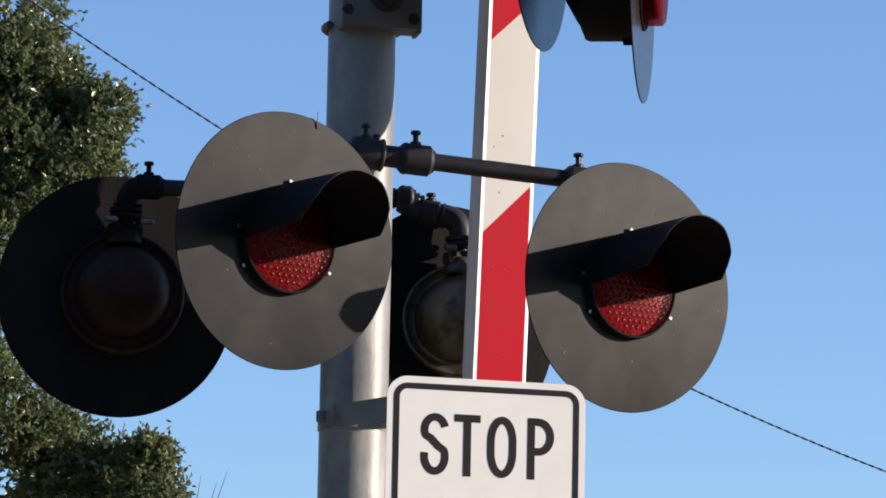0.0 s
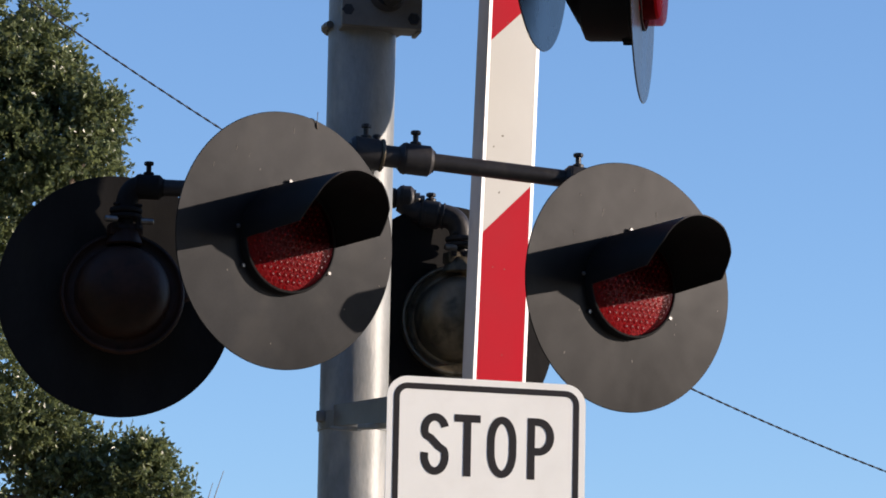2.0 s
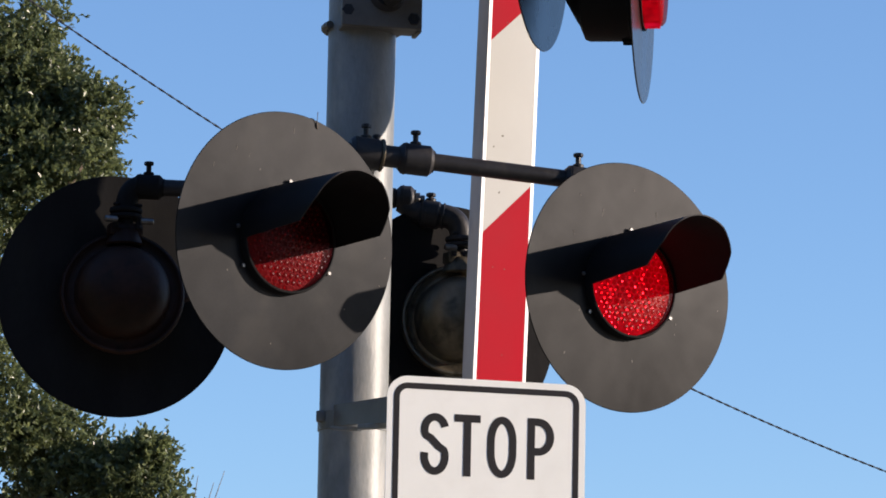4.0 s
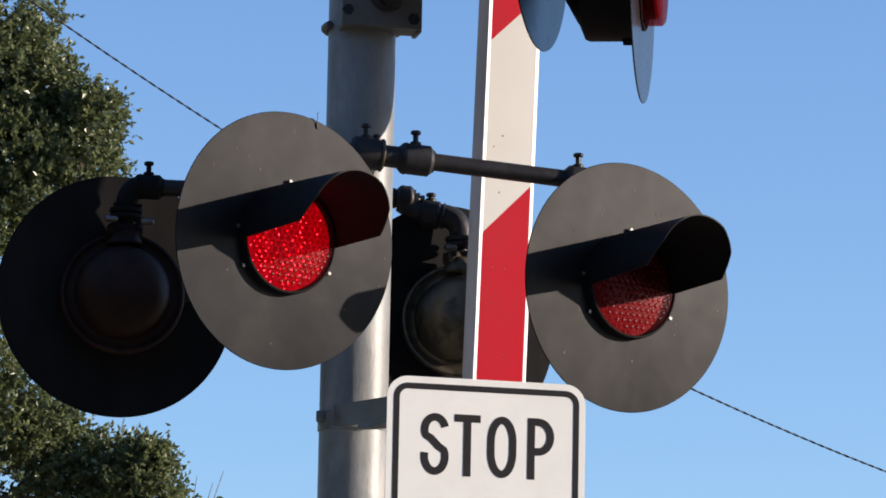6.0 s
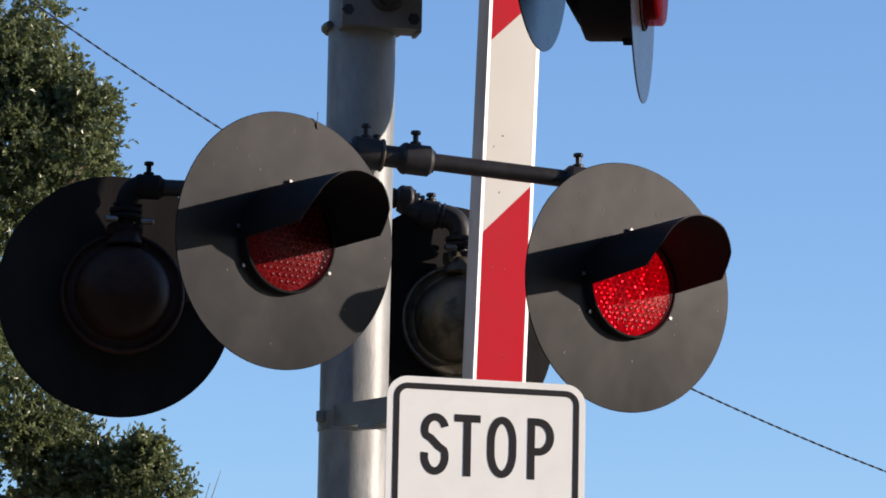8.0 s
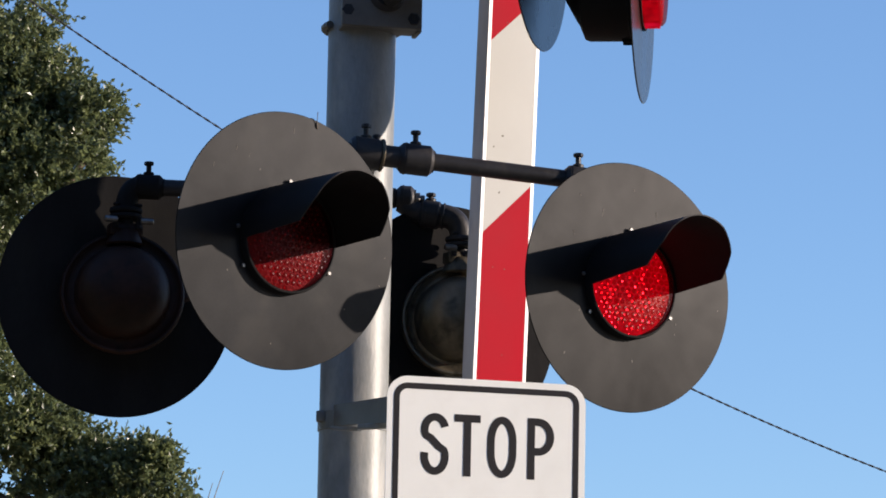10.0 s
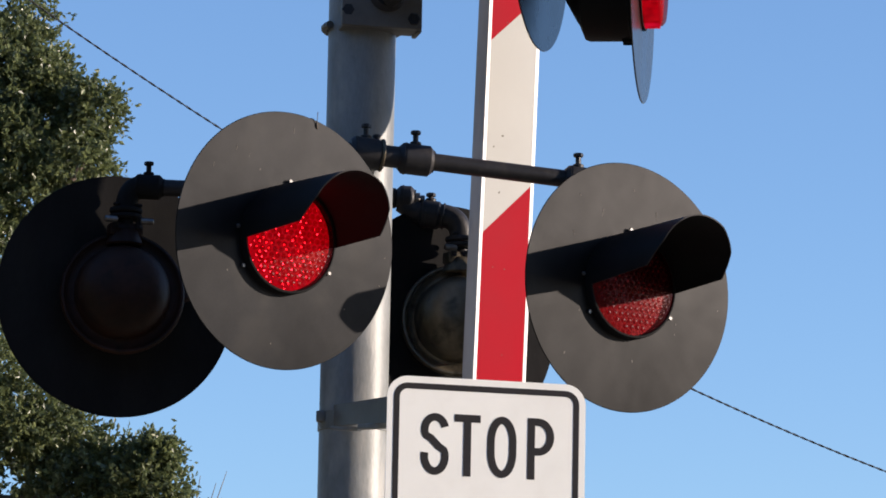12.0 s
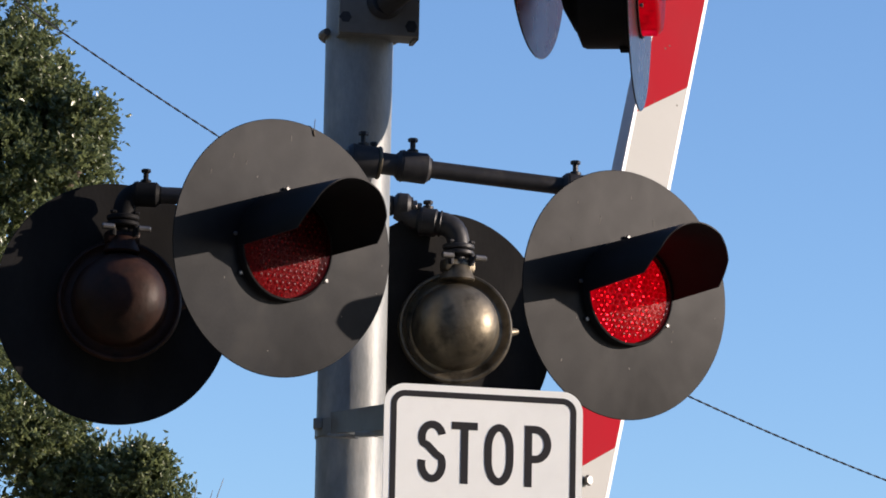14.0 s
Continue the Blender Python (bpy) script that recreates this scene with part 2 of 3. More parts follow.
def hood_mesh(r=0.130):
    """Visor: a long half tube over the lens, a little twisted, its lower front corners cut back."""
    bm = bmesh.new()
    cols, rows = 40, 8
    outer, inner = [], []
    for k in range(cols + 1):
        reach = float(np.interp(4 + 170 * k / cols, HOOD_ANGLES, HOOD_REACH))
        ro, ri = [], []
        for j in range(rows + 1):
            t = j / rows
            low, high = -3 + 7 * t, 186 - 12 * t
            a = radians(low + (high - low) * k / cols)
            y, f = -0.006 - reach * t, 1 + 0.075 * t * math.sin(max(a, 0) if a < math.pi else 0)
            g = 1 - 0.11 * t * max(0.0, -math.cos(a))
            ro.append(bm.verts.new((g * r * f * math.cos(a), y, r * f * math.sin(a))))
            ri.append(bm.verts.new((g * (r * f - 0.003) * math.cos(a), y, (r * f - 0.003) * math.sin(a))))
        outer.append(ro), inner.append(ri)
    for k in range(cols):
        for j in range(rows):
            bm.faces.new((outer[k][j], outer[k + 1][j], outer[k + 1][j + 1], outer[k][j + 1]))
            bm.faces.new((inner[k][j], inner[k][j + 1], inner[k + 1][j + 1], inner[k + 1][j]))
        bm.faces.new((outer[k][rows], outer[k + 1][rows], inner[k + 1][rows], inner[k][rows]))
        bm.faces.new((outer[k][0], inner[k][0], inner[k + 1][0], outer[k + 1][0]))
    for k in (0, cols):
        for j in range(rows):
            bm.faces.new((outer[k][j], outer[k][j + 1], inner[k][j + 1], inner[k][j]))
    return bm


BOWL = [(0.120, 0.0), (0.128, 0.001), (0.130, 0.030), (0.139, 0.033), (0.1445, 0.038), (0.147, 0.047), (0.146, 0.055), (0.1425, 0.060), (0.138, 0.060), (0.134, 0.056), (0.120, 0.051), (0.1135, 0.053), (0.111, 0.060), (0.1095, 0.078), (0.104, 0.099), (0.094, 0.119), (0.078, 0.137), (0.056, 0.150), (0.03, 0.158), (0.0, 0.160)]
CAN = [(0.120, 0.0), (0.158, 0.001), (0.160, 0.004), (0.160, 0.02), (0.154, 0.024), (0.152, 0.03), (0.151, 0.128), (0.147, 0.138), (0.112, 0.152), (0.106, 0.157), (0.055, 0.185), (0.0, 0.198)]
STRIPS = 21
STRIP_H = 0.240 / STRIPS
strip_sets = []


def bowl_mesh(swing, size):
    """Cast housing: a rim ring and a dome, swung round a little on its neck behind the plate."""
    bm = lathe([(r * size, y) for r, y in BOWL], 72)
    turn = pose(0, 0.05, 0) @ pose(0, 0, 0, 5.0 if swing else 0, 0, -swing) @ pose(0, -0.05, 0)
    for v in bm.verts:
        if v.co.y > 0.032:
            v.co = turn @ v.co
    return bm


def lenslets(bm, edge):
    """Small pillows moulded into the front of the lens, in a staggered pattern."""
    step = 0.0168
    for j in range(-8, 9):
        for i in range(-8, 9):
            x, z = (i + 0.5 * (j % 2)) * step, j * step * 0.87
            q = math.hypot(x, z)
            if q > edge - 0.008:
                continue
            y = float(np.interp(q, (0, 0.04, 0.08, 0.109, 0.119), (-0.0502, -0.0492, -0.0462, -0.0412, -0.0362)))
            rings = []
            for rad, up in ((0.0072, 0.0010), (0.0052, -0.0003), (0.0026, -0.0009)):
                rings.append([bm.verts.new((x + rad * math.cos(w), y + up, z + rad * math.sin(w))) for w in [k * math.pi / 4 for k in range(8)]])
            for p, n in zip(rings, rings[1:]):
                for k in range(8):
                    bm.faces.new((p[k], p[(k + 1) % 8], n[(k + 1) % 8], n[k]))
            bm.faces.new(rings[-1])
    return bm


def lamp(m, label, bowl=RUBBED, group="signal lamps", plate=PLATE, swing=0.0, size=1.0, scale=1.0):
    """A crossing lamp: local -y is the way it shines, the origin is the middle of its plate."""
    ob = root("signal_lamp", m @ Matrix.Scale(scale, 4), label, "signal lamp", group)
    part("background_plate", disc_mesh(0.0 if bowl is BLACK else 0.009), (ENAMEL if bowl is BLACK else plate, BLACK if bowl is BLACK else BACK), ob, "round matt black plate, dusty in the light")
    body = lathe(CAN, 64) if bowl is BLACK else bowl_mesh(swing, size)
    hs = part("housing", body, bowl, ob, "round cast lamp housing, paint rubbed off")
    lug = bmesh.new()
    if bowl is BLACK:
        block(lug, (0.03, 0.03, 0.012), pose(0, 0.03, -0.154), 0.003)
        rod(lug, (0, 0.014, -0.159), (0, 0.044, -0.159), 0.006, steps=10, bevel=0.002)
    else:
        rod(lug, (-0.139 * size, 0.046, 0.0), (-0.182 * size, 0.046, 0.006), 0.015, 0.008, 14, 0.004)
    part("hinge_lug", lug, bowl, hs)
    drum = bowl is BLACK
    bez = lathe([(0.120, -0.004), (0.127, -0.005), (0.127, -0.009), (0.122, -0.010), (0.1205, -0.006), (0.120, -0.004)], 64) if drum else lathe([(0.120, -0.010), (0.1292, -0.011), (0.1285, -0.031), (0.1265, -0.036), (0.123, -0.037), (0.121, -0.035), (0.1205, -0.012), (0.120, -0.010)], 64)
    part("bezel", bez, BLACK, ob, "black rubber lens ring")
    ln = lathe([(0.115, -0.006), (0.115, -0.050), (0.108, -0.056), (0.075, -0.060), (0.0, -0.062)], 56) if drum else lenslets(lathe([(0.1195, -0.010), (0.1195, -0.034), (0.118, -0.036), (0.109, -0.0405), (0.08, -0.0455), (0.04, -0.0485), (0.0, -0.0495)], 56), 0.118)
    part("lens", ln, LENS, ob, "red prismatic lens")
    part("hood", hood_mesh(), BLACK if bowl is BLACK else HOOD, ob, "long black visor over the lens")
    for ang in (90, 173, 212, 332):
        a = radians(ang)
        sc = bmesh.new()
        c = Vector((0.139 * math.cos(a), -0.0135, 0.139 * math.sin(a)))
        hexbolt(sc, c, (0, -1, 0), 0.0052, 0.006, 0.003)
        part("screw", sc, BRIGHT, ob, "bright steel screw")
    # top mounting: neck, flange pair and bolts
    neck = bmesh.new()
    block(neck, (0.085, 0.045, 0.034), pose(0.0, 0.056, 0.158), 0.008)
    rod(neck, (0, 0.056, 0.120), (0, 0.056, 0.160), 0.046, 0.034, 24, 0.004)
    part("neck", neck, bowl, ob)
    fl = bmesh.new()
    rod(fl, (0, 0.06, 0.186), (0, 0.06, 0.198), 0.041, steps=28, bevel=0.003)
    rod(fl, (0, 0.06, 0.201), (0, 0.06, 0.214), 0.041, steps=28, bevel=0.003)
    rod(fl, (0, 0.06, 0.150), (0, 0.06, 0.21), 0.019, steps=20)
    for x in (-0.029, 0.029):
        rod(fl, (x, 0.078, 0.160), (x, 0.078, 0.190), 0.008, steps=10)
        hexbolt(fl, (x, 0.078, 0.214), (0, 0, 1), 0.009, 0.007, 0.002)
    # Brown-bowled lamp hangs in shade, so its flange is coloured darker.
    part("flange", fl, BLACK if bowl is RUSTY else IRON, ob)
    for s in (-1, 1):
        bt = bmesh.new()
        rod(bt, (s * 0.062, 0.095, 0.178), (s * 0.030, 0.095, 0.178), 0.008, steps=10, bevel=0.002)
        part("clamp_bolt", bt, BRIGHT, ob, "bright bolt end")
    if drum:
        # Added core: keeps the lens dark red while the strips are drawn back.
        part("lens_core", rod(bmesh.new(), (0, 0, 0), (0, -0.043, 0), 0.099, steps=32, bevel=0.006), LENS_CORE, ob, "dark red core that fills the unlit lens")
    # Made-up moving strips: lit face and dark back stand for on and off.
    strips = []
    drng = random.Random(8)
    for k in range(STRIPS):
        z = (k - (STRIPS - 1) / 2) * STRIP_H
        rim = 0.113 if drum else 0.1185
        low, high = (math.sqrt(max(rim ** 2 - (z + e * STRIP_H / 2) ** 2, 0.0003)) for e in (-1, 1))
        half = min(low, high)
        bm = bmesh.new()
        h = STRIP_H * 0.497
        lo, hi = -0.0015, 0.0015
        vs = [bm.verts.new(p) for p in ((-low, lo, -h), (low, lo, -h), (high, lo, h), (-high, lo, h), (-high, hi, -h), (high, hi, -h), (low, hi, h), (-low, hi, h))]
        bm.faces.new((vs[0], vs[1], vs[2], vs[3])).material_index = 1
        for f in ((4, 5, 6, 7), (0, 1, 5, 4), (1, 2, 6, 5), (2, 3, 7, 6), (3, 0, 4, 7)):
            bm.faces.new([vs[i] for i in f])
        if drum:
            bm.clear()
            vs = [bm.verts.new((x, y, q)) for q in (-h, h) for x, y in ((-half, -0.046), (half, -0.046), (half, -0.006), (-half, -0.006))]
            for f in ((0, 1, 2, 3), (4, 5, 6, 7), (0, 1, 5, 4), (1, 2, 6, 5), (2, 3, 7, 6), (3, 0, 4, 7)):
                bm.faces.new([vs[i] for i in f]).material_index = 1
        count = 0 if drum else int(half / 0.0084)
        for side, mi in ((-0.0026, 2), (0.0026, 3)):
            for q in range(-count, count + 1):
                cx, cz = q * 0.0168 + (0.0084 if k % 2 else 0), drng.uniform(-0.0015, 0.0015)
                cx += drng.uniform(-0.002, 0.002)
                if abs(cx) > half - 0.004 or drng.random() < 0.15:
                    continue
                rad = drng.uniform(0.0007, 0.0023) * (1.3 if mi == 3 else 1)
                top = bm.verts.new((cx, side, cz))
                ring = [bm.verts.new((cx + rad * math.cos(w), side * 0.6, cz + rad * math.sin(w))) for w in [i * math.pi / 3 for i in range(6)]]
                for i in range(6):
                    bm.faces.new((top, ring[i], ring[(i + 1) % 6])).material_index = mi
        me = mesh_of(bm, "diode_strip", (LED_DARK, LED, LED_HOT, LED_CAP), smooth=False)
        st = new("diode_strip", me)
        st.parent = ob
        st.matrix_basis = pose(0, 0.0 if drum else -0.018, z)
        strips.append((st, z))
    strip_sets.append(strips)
    return ob


def clamp(bm, at, axis, r=0.034, w=0.075, bolt=0.03, up=(0, 0, 1)):
    """Pipe clamp with raised lips and a set screw standing on top."""
    at, axis, up = Vector(at), Vector(axis).normalized(), Vector(up)
    a, b = at - axis * w / 2, at + axis * w / 2
    rod(bm, a, b, r, steps=32, bevel=0.009)
    rod(bm, a + axis * 0.014, a + axis * 0.018, r + 0.0015, steps=28)
    rod(bm, b - axis * 0.002, b + axis * 0.004, r * 0.72, steps=28)
    if bolt:
        t = at + up * (r - 0.006)
        rod(bm, t, t + up * 0.012, 0.014, steps=12, bevel=0.002)
        hexbolt(bm, t, up, 0.0125, 0.010, bolt)
    return bm


L1 = (Vector((-0.166, -0.622, 3.387)), 3.0, 35.6)
L2 = (Vector((0.654, -0.290, 3.347)), 0.8, 33.8)
L3 = (Vector((-0.625, 0.369, 3.409)), 0.0, 18.5 + 180)
L4 = (Vector((0.232, 0.348, 3.353)), 0.0, 25.0 + 180)
L5 = (Vector((0.432, -0.305, 4.236)), 0.0, 75.0)
L6 = (Vector((0.686, -0.284, 4.115)), 0.0, 81.7)


def lamp_pose(spec):
    p, tilt, turn = spec
    return pose(p.x, p.y, p.z, tilt, 0, turn)


def top_of(spec):
    return lamp_pose(spec) @ Vector((0, 0.06, 0.214))


def dirt(ob, seed):
    """Pale spots and a dead insect on a plate."""
    rng = random.Random(seed)
    for k in range(7):
        a, q, r = rng.uniform(0, 6.28), rng.uniform(0.16, 0.29), rng.uniform(0.001, 0.0024)
        bm = bmesh.new()
        bmesh.ops.create_icosphere(bm, subdivisions=1, radius=r, matrix=pose(q * math.cos(a), plate_y(q * math.sin(a)) - 0.0004, q * math.sin(a), 0, rng.uniform(-20, 20), 0) @ Matrix.Diagonal((1, 0.15, rng.uniform(1, 2.5), 1)))
        part("speck", bm, PALE, ob)
    for k in range(6):
        a, q = rng.uniform(0.3, 2.8), rng.uniform(0.17, 0.27)
        x, z, run = q * math.cos(a), q * math.sin(a), rng.uniform(0.006, 0.02)
        bm = bmesh.new()
        block(bm, (rng.uniform(0.0008, 0.0016), 0.0006, run), pose(x, plate_y(z) - 0.0002, z, 0, rng.uniform(-12, 12), 0), 0)
        part("streak", bm, PALE, ob)


def lamps():
    front = lamp(lamp_pose(L1), "black crossing lamp with red lens and round plate on the pole", RUBBED)
    dirt(front, 2)
    bug = bmesh.new()
    bmesh.ops.create_icosphere(bug, subdivisions=2, radius=0.0042, matrix=pose(0.075, -0.006, 0.283, 0, -12, 0) @ Matrix.Diagonal((0.6, 0.5, 2.0, 1)))
    rod(bug, (0.074, -0.007, 0.29), (0.072, -0.012, 0.315), 0.0009, steps=5)
    part("insect", bug, SPECK, front)
    dirt(lamp(lamp_pose(L2), "black crossing lamp with red lens at the end of its arm", RUBBED, plate=DARKER_PLATE), 5)
    lamp(lamp_pose(L3), "crossing lamp seen from behind with brown rubbed bowl", RUSTY, swing=11.0, size=1.06, scale=1.03)
    lamp(lamp_pose(L4), "crossing lamp seen from behind with grey rubbed bowl beside the pole", RUBBED, swing=21.0)
    lamp(lamp_pose(L5), "side-turned crossing lamp with round plate high on the pole", BLACK)
    lamp(lamp_pose(L6), "side-turned crossing lamp with black housing high on the pole", BLACK)


def arms():
    """Pipe arms that carry the lamps, with their clamps."""
    # front arm
    a, b = Vector((-0.14, -0.305, 3.680)), Vector((0.56, -0.148, 3.634))
    ax = (b - a).normalized()
    ob = root("lamp_arm", Matrix(), "black pipe arm with clamps carrying two front lamps", "pipe arm")
    bm = bmesh.new()
    rod(bm, a, b, 0.0215, steps=24)
    part("tube", bm, IRON, ob)
    for x, w, r in ((0.018, 0.082, 0.039), (0.139, 0.084, 0.038)):
        p = a + ax * ((x - a.x) / ax.x)
        part("clamp", clamp(bmesh.new(), p, ax, r, w), IRON, ob)
    mid = a + ax * ((0.082 - a.x) / ax.x)
    p = a + ax * ((0.052 - a.x) / ax.x)
    part("lock_ring", rod(bmesh.new(), p, p + ax * 0.008, 0.0405, steps=32, bevel=0.002), RUBBED, ob, "worn bright lock ring")
    part("set_screw", hexbolt(bmesh.new(), p - ax * 0.008 + Vector((0, 0, 0.036)), (0, 0, 1), 0.010, 0.008, 0.006), IRON, ob)
    part("sleeve", rod(bmesh.new(), mid - ax * 0.05, mid + ax * 0.05, 0.027, steps=24), IRON, ob)
    p = a + ax * ((0.022 - a.x) / ax.x)
    part("pole_bracket", rod(bmesh.new(), p, (0.0, 0.06, p.z), 0.03, steps=20), IRON, ob)
    for spec in (L1, L2):
        t = top_of(spec)
        q = a + ax * max(0.02, min((b - a).length - 0.02, (t - a).dot(ax)))
        part("clamp", clamp(bmesh.new(), q, ax, 0.034, 0.07), IRON, ob)
        drop = pipe([q, q * 0.6 + t * 0.4, Vector((t.x, t.y, q.z * 0.4 + t.z * 0.6)), t - Vector((0, 0, 0.005))], 0.025)
        part("elbow", drop, IRON, ob)
    def bend(p, q, r0, r1):
        """A quarter bend from p, level at first, down to q."""
        k = Vector((q.x, q.y, p.z))
        steps = [i / 9 for i in range(10)]
        return pipe([p * (1 - t) ** 2 + k * (2 * t * (1 - t)) + q * t * t for t in steps], [r0 + (r1 - r0) * t for t in steps])

    # rear arm: a straight tube to a swivel joint beside the pole, then a drop to the second lamp
    t3, t4 = top_of(L3), top_of(L4)
    a, b = Vector((-0.616, 0.312, 3.688)), Vector((0.100, 0.308, 3.668))
    ax = (b - a).normalized()
    ob = root("lamp_arm", Matrix(), "black pipe arm behind the pole carrying two rear lamps", "pipe arm")
    part("tube", rod(bmesh.new(), a + ax * 0.05, b + ax * 0.028, 0.0215, steps=24), IRON, ob)
    # Black instead of iron: shade at this end put into the colour.
    part("clamp", clamp(bmesh.new(), a + ax * 0.066, ax, 0.032, 0.075), BLACK, ob)
    part("clamp", clamp(bmesh.new(), b - ax * 0.03, ax, 0.026, 0.05, 0), IRON, ob)
    part("clamp", clamp(bmesh.new(), b + ax * 0.012, ax, 0.0335, 0.045, 0), IRON, ob)
    bt = bmesh.new()
    rod(bt, b + ax * 0.035, b + ax * 0.050, 0.017, steps=8, bevel=0.002)
    rod(bt, b + ax * 0.050, b + ax * 0.062, 0.011, steps=12, bevel=0.002)
    part("bolt", bt, BRIGHT, ob, "bright swivel nut")
    low = Vector((0.1775, 0.30, 3.626))
    down = Vector((0.066, -0.004, -0.008)).normalized()
    part("swivel", pipe([b + Vector((0.0, 0, -0.012)), b.lerp(low, 0.5) + Vector((0, 0, -0.014)), low], [0.024, 0.027, 0.028]), IRON, ob)
    part("clamp", clamp(bmesh.new(), low, down, 0.036, 0.058, 0.016), IRON, ob)
    part("elbow", bend(low + down * 0.02, t4 - Vector((0, 0, 0.004)), 0.031, 0.029), IRON, ob)
    part("collar", rod(bmesh.new(), low + down * 0.03, low + down * 0.036, 0.034, steps=28, bevel=0.002), IRON, ob)
    # Darker than the other elbow to stand for the shade here.
    part("elbow", bend(a + ax * 0.05, t3 - Vector((0, 0, 0.004)), 0.029, 0.028), BLACK, ob)
    part("pole_bracket", rod(bmesh.new(), a.lerp(b, 0.8), (0, 0.1, a.lerp(b, 0.8).z), 0.028, steps=20), IRON, ob)
    # upper arm
    t5, t6 = top_of(L5), top_of(L6)
    ob = root("lamp_arm", Matrix(), "black pipe arm high on the pole carrying side lamps", "pipe arm")
    start = Vector((0.062, -0.05, 4.115))
    hub = (t5 + t6) / 2 + Vector((-0.12, 0.1, 0.12))
    part("tube", pipe([start, start + Vector((0.06, -0.06, 0.03)), start.lerp(hub, 0.5), hub], 0.03), IRON, ob)
    for t in (t5, t6):
        part("elbow", pipe([hub, hub.lerp(t, 0.6) + Vector((0, 0, 0.06)), t + Vector((0, 0, 0.05)), t - Vector((0, 0, 0.004))], 0.026), IRON, ob)


# ---- pole ----
def pole():
    ob = root("signal_pole", pose(-0.0043, 0.08, 0.014), "galvanised steel signal pole with a top bracket", "pole")
    bm = bmesh.new()
    prof = [(0.0, -0.05), (0.0857, -0.05), (0.0857, 5.15), (0.082, 5.17), (0.0, 5.18)]
    lathe(prof, 72, bm, Matrix(((1, 0, 0, 0), (0, 0, -1, 0), (0, 1, 0, 0), (0, 0, 0, 1))))
    part("tube", bm, GALV, ob, "round galvanised tube, streaked")
    base = bmesh.new()
    block(base, (0.36, 0.36, 0.03), pose(0, 0, 0.005), 0.004)
    part("base_plate", base, GALV, ob)
    for sx in (-1, 1):
        for sy in (-1, 1):
            b = hexbolt(bmesh.new(), (sx * 0.14, sy * 0.14, 0.03), (0, 0, 1), 0.022, 0.02)
            part("anchor_bolt", b, GALV, ob)
    # saddle bracket with a round boss
    br = bmesh.new()
    block(br, (0.205, 0.02, 0.29), pose(0.05, -0.112, 4.17, 0, 0, 12), 0.004)
    block(br, (0.19, 0.075, 0.012), pose(0.04, -0.07, 4.032, 0, 0, 12), 0.003)
    block(br, (0.012, 0.075, 0.29), pose(0.138, -0.05, 4.165, 0, 0, 12), 0.003)
    # The darker grey stands in for shade on the bracket.
    br2 = part("saddle_bracket", br, SHADE_GALV, ob, "dark galvanised saddle bracket")
    boss = rod(bmesh.new(), (0.062, -0.115, 4.108), (0.066, -0.132, 4.110), 0.046, 0.040, 32, 0.006)
    part("boss", boss, IRON, br2)
    for x, z in ((-0.035, 4.065), (0.13, 4.05)):
        part("bolt_head", hexbolt(bmesh.new(), (x, -0.112 + 0.2 * (x - 0.045), z), (0.2, -1, 0), 0.017, 0.009, 0.004), IRON, br2)
    ub = [Vector((0.0955 * math.cos(a), 0.097 * math.sin(a), 4.045)) for a in [radians(v) for v in range(-34, 215, 13)]]
    part("u_bolt", pipe(ub, 0.0095, 12), SHADE_GALV, ob)


# ---- stop sign ----
SIGN_W, SIGN_H = 0.4835, 0.61
SIGN = pose(0.087, -0.588, 3.079) @ pose(0, 0, 0, 0, 0, 14.0)


def rounded(w, h, r, y0, y1, bm, inset=0.0, mat=0, steps=8):
    """Rounded slab; x from 0 to w, z from 0 down to -h."""
    r = max(r - inset, 0.004)
    pts = []
    for cx, cz, s in ((w - inset - r, -inset - r, 0), (inset + r, -inset - r, 90), (inset + r, -h + inset + r, 180), (w - inset - r, -h + inset + r, 270)):
        for k in range(steps + 1):
            a = radians(s + 90 * k / steps)
            pts.append((cx + r * math.cos(a), cz + r * math.sin(a)))
    f = [bm.verts.new((x, y0, z)) for x, z in pts]
    b = [bm.verts.new((x, y1, z)) for x, z in pts]
    faces = [bm.faces.new(f), bm.faces.new(b[::-1])]
    for i in range(len(f)):
        faces.append(bm.faces.new((f[i], b[i], b[(i + 1) % len(f)], f[(i + 1) % len(f)])))
    for q in faces:
        q.material_index = mat
    return pts


def ring_slab(w, h, r, y0, y1, i0, i1):
    """A rounded band between two insets."""
    bm = bmesh.new()
    steps = 8
    loops = []
    for inset in (i0, i1):
        rr = max(r - inset, 0.004)
        pts = []
        for cx, cz, s in ((w - inset - rr, -inset - rr, 0), (inset + rr, -inset - rr, 90), (inset + rr, -h + inset + rr, 180), (w - inset - rr, -h + inset + rr, 270)):
            for k in range(steps + 1):
                a = radians(s + 90 * k / steps)
                pts.append((cx + rr * math.cos(a), cz + rr * math.sin(a)))
        loops.append(pts)
    vs = [[bm.verts.new((x, y, z)) for x, z in pts] for pts in loops for y in (y0, y1)]
    n = len(loops[0])
    of, ob_, nf, nb = vs
    for i in range(n):
        j = (i + 1) % n
        bm.faces.new((of[i], of[j], nf[j], nf[i]))
        bm.faces.new((ob_[i], nb[i], nb[j], ob_[j]))
        bm.faces.new((of[i], ob_[i], ob_[j], of[j]))
        bm.faces.new((nf[i], nf[j], nb[j], nb[i]))
    return bm


STROKE = 0.018


